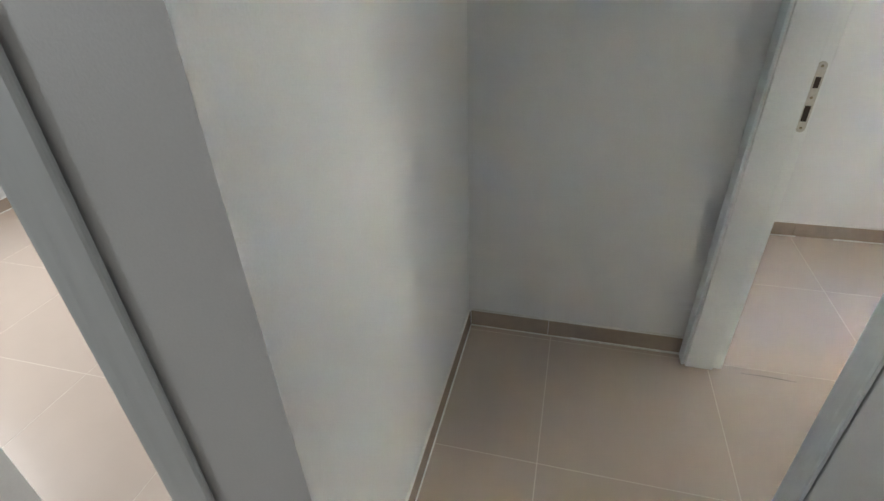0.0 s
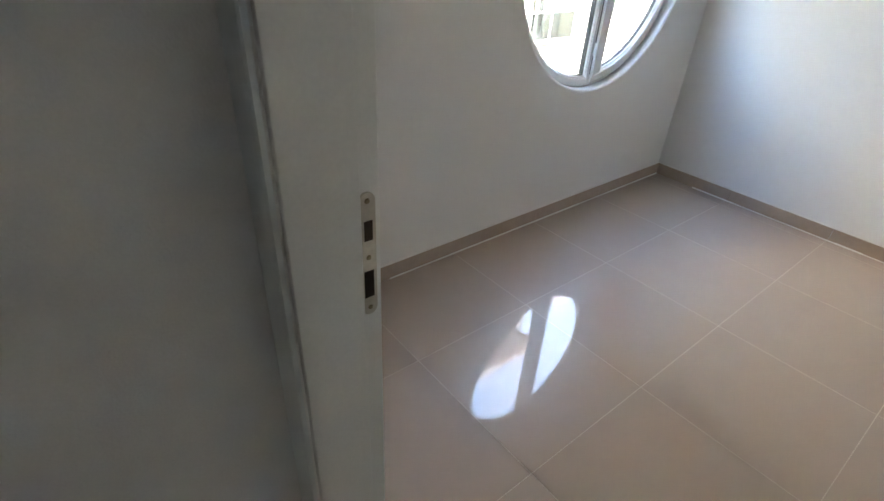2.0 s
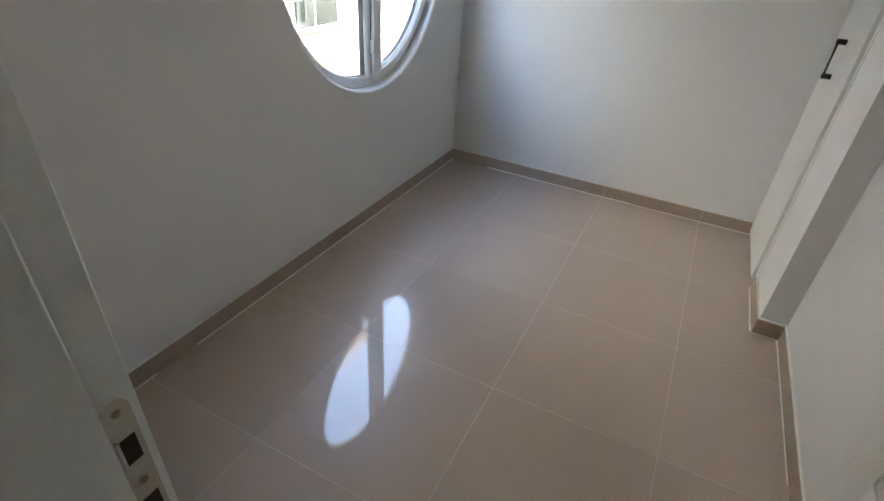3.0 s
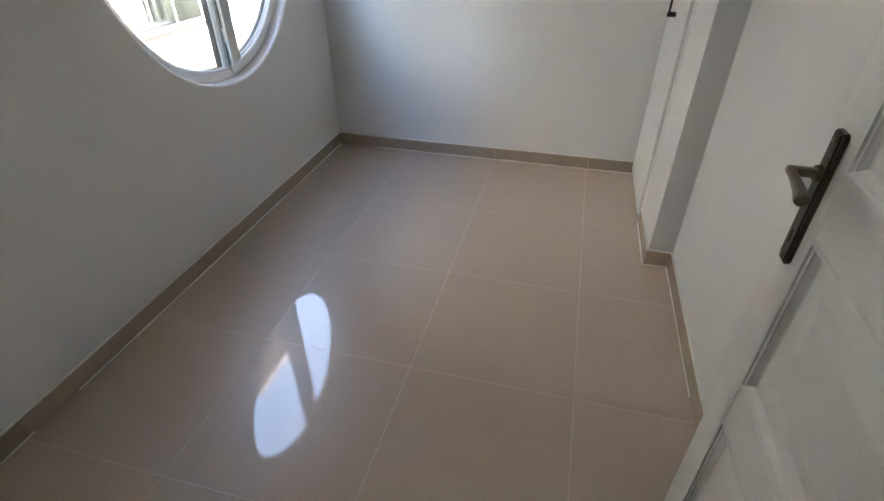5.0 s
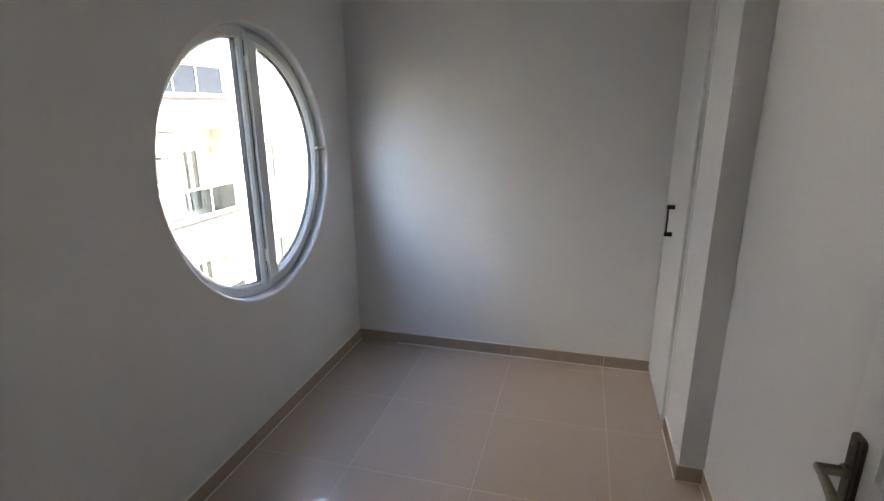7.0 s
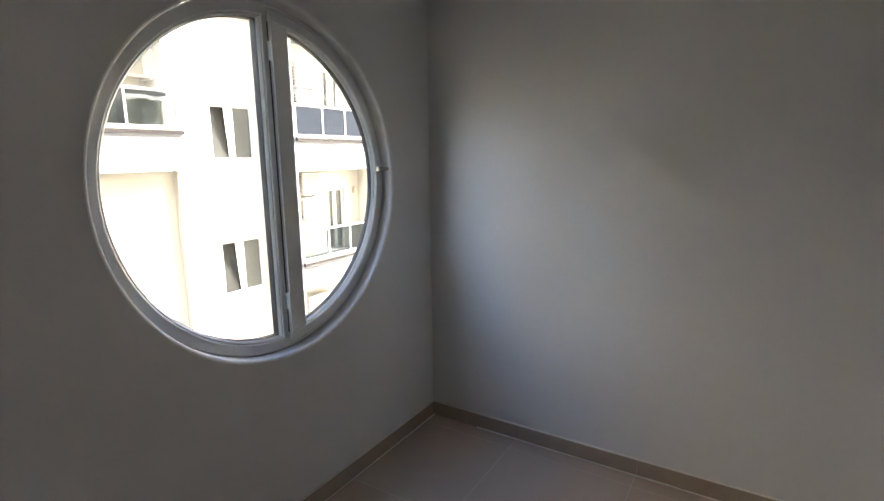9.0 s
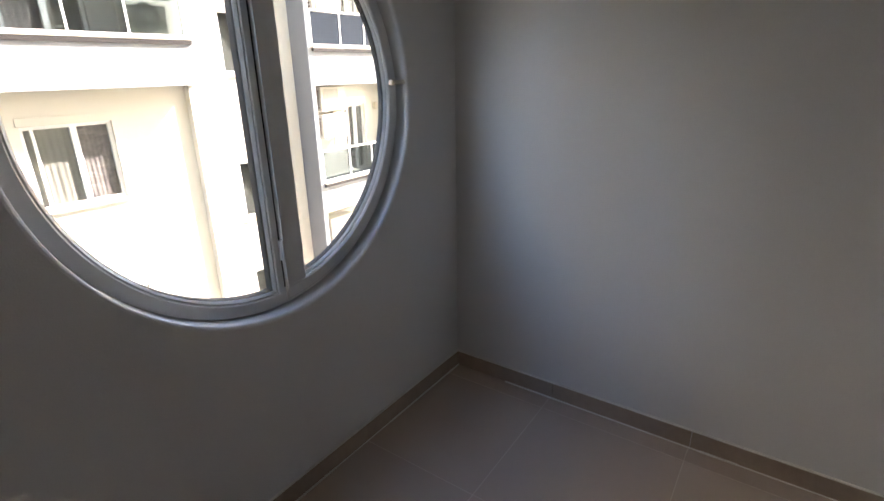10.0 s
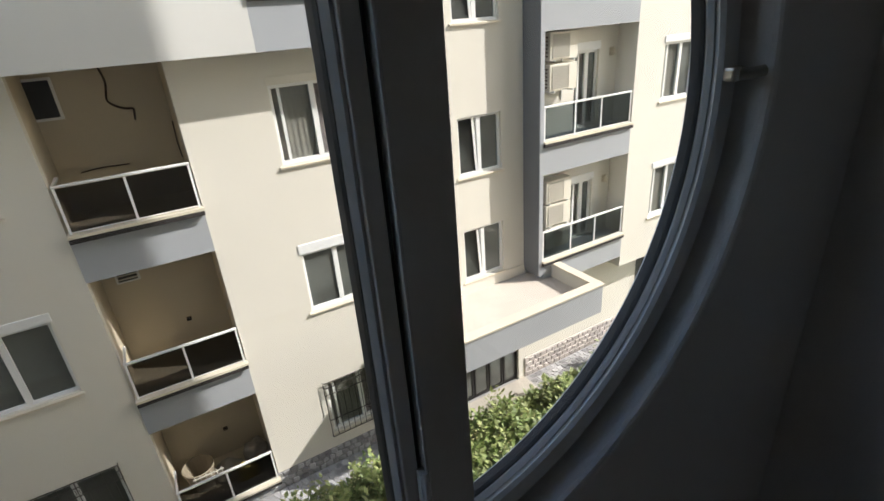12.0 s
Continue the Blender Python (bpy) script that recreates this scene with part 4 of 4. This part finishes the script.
def cable(name, pts, r, label):
    bm = bm_new()
    fine = []
    for (a, b) in zip(pts, pts[1:]):
        for i in range(5):
            fine.append(Vector(a).lerp(Vector(b), i / 5))
    fine.append(Vector(pts[-1]))
    for _ in range(4):
        fine = [fine[0]] + [(fine[i - 1] + fine[i] * 2 + fine[i + 1]) / 4 for i in range(1, len(fine) - 1)] + [fine[-1]]
    tube(bm, fine, r, 6)
    return tagged(part(name, bm, CABLE), label, "cable")


yb = YA + 1.33
cable("cable", [(-1.50, yb, 1.25), (-1.45, yb - 0.03, 1.0), (-1.55, yb - 0.08, 0.72), (-1.30, yb - 0.06, 0.58), (-1.18, yb - 0.05, 0.60), (-1.22, yb - 0.04, 0.40)], 0.019, "thick brown cable hanging from the loggia ceiling")
cable("cable", [(LX1 - 0.03, yb - 0.4, 0.35), (LX1 - 0.05, yb - 0.45, 0.0), (LX1 - 0.03, yb - 0.4, -0.25)], 0.012, "thin brown cable on the loggia side wall")
cable("cable", [(-2.2, yb, -0.30), (-1.9, yb - 0.05, -0.26), (-1.5, yb - 0.04, -0.28)], 0.012, "thin dark pipe along the loggia wall")
cable("cable", [(-2.0, yb, -1.88), (-1.7, yb - 0.05, -1.92), (-1.3, yb - 0.03, -1.80), (-1.1, yb - 0.03, -1.84)], 0.012, "thin dark cable along the loggia wall")
v2 = copy_thing(vent, Matrix.Translation((-2.1, yb + 0.02, -2.32)))
v2.scale = (0.85, 1, 0.6)
tagged(v2, "louvred vent high on the loggia wall")
for i in range(4):
    bm = bm_new()
    box(bm, -0.18, 0.18, -0.045, -0.03, 0.09 + i * 0.12, 0.13 + i * 0.12)
    part("slat", bm, AC_GRILLE, v2)


# sockets on the loggia back walls
for z in (-3.39, -6.20):
    sk = thing("socket_box", (-1.38, YA + 1.35, z), "small dark socket box on the loggia wall", "socket", "loggia sockets")
    bm = bm_new()
    soft_box(bm, -0.045, 0.045, -0.02, 0, -0.045, 0.045, 0.008)
    part("box", bm, DARK, sk)
    bm = bm_new()
    soft_box(bm, -0.025, 0.025, -0.026, -0.02, -0.025, 0.025, 0.004)
    part("cover", bm, BLACK, sk)


# clutter in the lowest loggia
def basket(x, y, z):
    b = thing("basket", (x, y, z), "straw laundry basket among clutter on the loggia floor", "basket")
    bm = bm_new()
    bmesh.ops.create_cone(bm, cap_ends=False, segments=20, radius1=0.22, radius2=0.3, depth=0.5, matrix=Matrix.Translation((0, 0, 0.25)))
    bmesh.ops.solidify(bm, geom=bm.faces[:], thickness=0.02)
    part("body", bm, WICKER, b)
    bm = bm_new()
    tube(bm, [(0.3 * math.cos(k * math.tau / 20), 0.3 * math.sin(k * math.tau / 20), 0.5) for k in range(21)], 0.02, 6)
    part("rim", bm, WICKER, b)


def heap(name, x, y, z, sx, sy, sz, mat, label):
    bm = bm_new()
    bmesh.ops.create_icosphere(bm, subdivisions=3, radius=1)
    for v in bm.verts:
        k = 1 + 0.35 * noise.noise(v.co * 1.8 + Vector((x * 3, 0, 0)))
        v.co = Vector((v.co.x * sx * k, v.co.y * sy * k, max(v.co.z, -0.2) * sz * k + 0.2 * sz))
    ob = part(name, bm, mat, smooth=True)
    ob.location = (x, y, z)
    return tagged(ob, label, "clutter")


zf = -6.87
basket(-2.05, YA + 0.75, zf)
heap("cloth_pile", -1.55, YA + 0.7, zf, 0.3, 0.25, 0.28, CLOTH, "crumpled pile of faded cloth on the loggia floor")
heap("shoe_pile", -0.95, YA + 1.0, zf, 0.26, 0.2, 0.3, CLOTH, "heap of pale household things on the loggia floor")
rack = thing("drying_rack", (-1.85, YA + 0.35, zf), "pale grey folding rack leaning by the railing", "rack")
for i in range(6):
    bm = bm_new()
    tube(bm, [(-0.3 + i * 0.1, 0, 0), (-0.3 + i * 0.1, 0.06, 0.55)], 0.012, 6)
    part("bar", bm, AC_GRILLE, rack)
bm = bm_new()
tube(bm, [(-0.34, 0.05, 0.5), (0.24, 0.05, 0.5)], 0.014, 6)
part("crossbar", bm, AC_GRILLE, rack)
heap("sack", -1.2, YA + 0.32, zf, 0.2, 0.12, 0.4, YELLOW, "yellow plastic sack behind the railing")


# ---- plants ----
def foliage(name, x0, x1, y0, y1, count, tall, mat, label, leaves=7, blade=0.13):
    """Leafy stems of uneven height that fill a bed."""
    rng = random.Random(7)
    bm = bm_new()
    for _ in range(count):
        x, y = rng.uniform(x0, x1), rng.uniform(y0, y1)
        hgt = tall * rng.uniform(0.45, 1.1) * (0.75 + 0.7 * noise.noise(Vector((x * 1.1, y * 1.1, 0))))
        lean = Vector((rng.uniform(-0.2, 0.2), rng.uniform(-0.2, 0.2), 1.0))
        for k in range(leaves):
            base = Vector((x, y, GROUND)) + lean * hgt * (0.35 + 0.65 * (k + rng.random()) / leaves)
            a = rng.uniform(0, math.tau)
            size = rng.uniform(0.5, 1.2) * blade
            d = Vector((math.cos(a), math.sin(a), rng.uniform(0.1, 1.1))).normalized() * size
            w = Vector((-math.sin(a), math.cos(a), rng.uniform(-0.3, 0.3))) * size * 0.24
            bm.faces.new([bm.verts.new(q) for q in (base, base + d * 0.5 + w, base + d, base + d * 0.5 - w)])
    return tagged(part(name, bm, mat), label, "plants", kind="stuff")


foliage("shrub_bed", -4.0, 11.0, 5.2, 7.1, 5200, 0.75, LEAF, "dense green leafy plants in the bed by the path")
foliage("grass_tufts", -4.0, 11.0, 5.2, 7.1, 2600, 0.85, GRASS, "pale green grass tufts between the plants", 5, 0.17)
foliage("flower_bed", -1.0, 9.0, 5.6, 7.1, 1100, 0.85, FLOWER, "pale yellow flower heads among the plants", 3, 0.05)

# ---- skirting tiles ----
skirting = tagged(new("baseboard"), "beige tiled skirting along the walls", kind="structure")
caulk = tagged(new("caulk_line"), "uneven white caulk where skirting meets floor", kind="structure")
_rng = random.Random(3)


def skirt(axis, a, b, face, out, joints):
    """A run of skirting tiles 8 cm high on a wall face, joints at given places."""
    stops = [a] + [j for j in sorted(joints) if a + 0.02 < j < b - 0.02] + [b]
    for p, q in zip(stops, stops[1:]):
        bm = bm_new()
        g = 0.0012
        d0, d1 = sorted((face, face + out * 0.010))
        dims = (p + g, q - g, d0, d1, 0.003, 0.080) if axis == "x" else (d0, d1, p + g, q - g, 0.003, 0.080)
        soft_box(bm, *dims, r=0.0015, seg=1)
        part("skirting_tile", bm, SKIRT, skirting)
    # caulk with gaps, along the foot and a thin one along the top
    s = a
    while s < b - 0.03:
        e = min(b, s + _rng.uniform(0.08, 0.5))
        if _rng.random() < 0.9:
            bm = bm_new()
            w = _rng.uniform(0.002, 0.005)
            d0, d1 = sorted((face + out * 0.009, face + out * (0.0105 + w)))
            dims = (s, e, d0, d1, 0.0, 0.003 + w) if axis == "x" else (d0, d1, s, e, 0.0, 0.003 + w)
            soft_box(bm, *dims, r=0.0008, seg=1)
            part("caulk_bead", bm, CAULK, caulk)
        s = e
    bm = bm_new()
    d0, d1 = sorted((face, face + out * 0.008))
    dims = (a, b, d0, d1, 0.0795, 0.0855) if axis == "x" else (d0, d1, a, b, 0.0795, 0.0855)
    soft_box(bm, *dims, r=0.001, seg=1)
    part("caulk_bead", bm, CAULK, caulk)


GX, GY = [-2.53 + 0.608 * k for k in range(-10, 6)], [-0.527 - 0.604 * k for k in range(-1, 11)]
skirt("x", -3.10, 0.0, 0.0, -1, [x + 0.01 for x in GX])
skirt("y", -2.03, -0.011, 0.0, -1, [-0.537, -1.135, -1.74])
skirt("x", -3.10, -1.024, -2.142, 1, [-2.3, -1.7])
skirt("y", -2.142, -2.024, -1.012, -1, [])
skirt("x", -1.012, -0.628, -2.034, 1, [])
skirt("y", -1.09, -0.011, -3.10, 1, [-0.55])
skirt("x", -4.094, -3.232, -1.095, -1, [-3.76])
skirt("y", -2.375, -1.106, -4.105, 1, [-1.7, -2.3])
skirt("y", -6.0, -2.062, -3.22, -1, GY)
skirt("x", -7.37, -4.245, -0.12, -1, GX)
skirt("y", -2.245, -0.13, -7.38, 1, GY)
skirt("x", -4.30, -4.107, -2.375, -1, [])

# scuff by the threshold
bm = bm_new()
prism(bm, [(-3.02, -1.167), (-2.94, -1.1655), (-2.84, -1.172), (-2.83, -1.1705), (-2.93, -1.1625), (-3.02, -1.1655)], "z", 0.0, 0.0008)
tagged(part("floor_scuff", bm, CLOTH), "thin dark scuff on the floor tile by the doorway", "scuff")

# ---- floor tiles ----
floor = boxpart("floor", (-8.14, 0.15, -6.14, 0.128, -0.2, -0.0006), GROUT)
tagged(floor, "polished beige floor tiles with pale joints", kind="structure")
_cache = {}
J = 0.0016
gx = sorted({-8.0, 0.0, *(x for x in GX if -8.0 < x < -0.02)})
gy = sorted({-6.0, 0.0, *(y for y in GY if -6.0 < y < -0.02)})
for xa, xb in zip(gx, gx[1:]):
    for ya, yb2 in zip(gy, gy[1:]):
        key = (round(xb - xa, 4), round(yb2 - ya, 4))
        if key not in _cache:
            bm = bm_new()
            w, d = key[0] - 2 * J, key[1] - 2 * J
            e = 0.0005
            lo = [bm.verts.new(p) for p in ((0, 0, -0.008), (w, 0, -0.008), (w, d, -0.008), (0, d, -0.008))]
            mid = [bm.verts.new(p) for p in ((0, 0, -0.0003), (w, 0, -0.0003), (w, d, -0.0003), (0, d, -0.0003))]
            top = [bm.verts.new(p) for p in ((e, e, 0), (w - e, e, 0), (w - e, d - e, 0), (e, d - e, 0))]
            for r0, r1 in ((lo, mid), (mid, top)):
                for i in range(4):
                    bm.faces.new((r0[i], r0[(i + 1) % 4], r1[(i + 1) % 4], r1[i]))
            bm.faces.new(top)
            _cache[key] = mesh_from(bm, "tile", TILE)
        ob = new("tile", _cache[key])
        ob.location = (xa + J, ya + J, 0)
        ob.parent = floor

# ---- stone plinth and walk of the building across ----
plinth = tagged(boxpart("plinth", (-9.0, 3.29, YA + 0.0, YA + 0.2, GROUND, -6.752), STONE), "grey stone plinth of the building across", kind="structure")
walkway = tagged(boxpart("walkway", (-9.0, 16.0, 7.22, YA, GROUND - 0.02, GROUND + 0.004), STONE), "grey stone-paved strip at the foot of the building", kind="structure")


def stones(parent, origin, du, dv, n_u, n_v, w, hgt, depth, name, mat=STONE):
    """Rough stones in running courses, proud of their bed."""
    rng = random.Random(5)
    kinds = []
    for k in range(9):
        bm = bm_new()
        b2 = [(u * w + rng.uniform(-0.13, 0.13) * w, v * hgt + rng.uniform(-0.13, 0.13) * hgt) for u, v in ((0.1, 0.1), (0.55, 0.04), (0.92, 0.12), (0.94, 0.85), (0.5, 0.95), (0.08, 0.88))]
        lo = [bm.verts.new(Vector(du) * u + Vector(dv) * v) for u, v in b2]
        nrm = Vector(du).cross(Vector(dv)) * depth
        hi = [bm.verts.new(Vector(du) * (u + (w / 2 - u) * 0.16) + Vector(dv) * (v + (hgt / 2 - v) * 0.16) + nrm * rng.uniform(0.6, 1.2)) for u, v in b2]
        for i in range(6):
            bm.faces.new((lo[i], lo[(i + 1) % 6], hi[(i + 1) % 6], hi[i]))
        bm.faces.new(hi)
        kinds.append(mesh_from(bm, name, mat))
    for j in range(n_v):
        for i in range(n_u):
            ob = new(name, kinds[rng.randrange(9)])
            ob.location = Vector(origin) + Vector(du) * (i + 0.5 * (j % 2)) * w + Vector(dv) * j * hgt
            ob.parent = parent


stones(plinth, (-1.2, YA, GROUND + 0.01), (1, 0, 0), (0, 0, 1), 30, 3, 0.15, 0.145, 0.02, "stone")
stones(walkway, (-0.9, 7.25, GROUND + 0.004), (1, 0, 0), (0, 1, 0), 28, 5, 0.15, 0.165, 0.012, "stone")
stones(walkway, (5.75, 7.25, GROUND + 0.004), (1, 0, 0), (0, 1, 0), 26, 5, 0.17, 0.165, 0.012, "stone")
cladding = tagged(boxpart("stone_cladding", (5.72, 16.0, YM - 0.03, YM - 0.001, GROUND, GROUND + 0.60), PALE_STONE), "pale stone cladding at the foot of the building across", kind="structure")
stones(cladding, (5.74, YM - 0.03, GROUND + 0.01), (1, 0, 0), (0, 0, 1), 26, 4, 0.19, 0.145, 0.02, "stone", PALE_STONE)
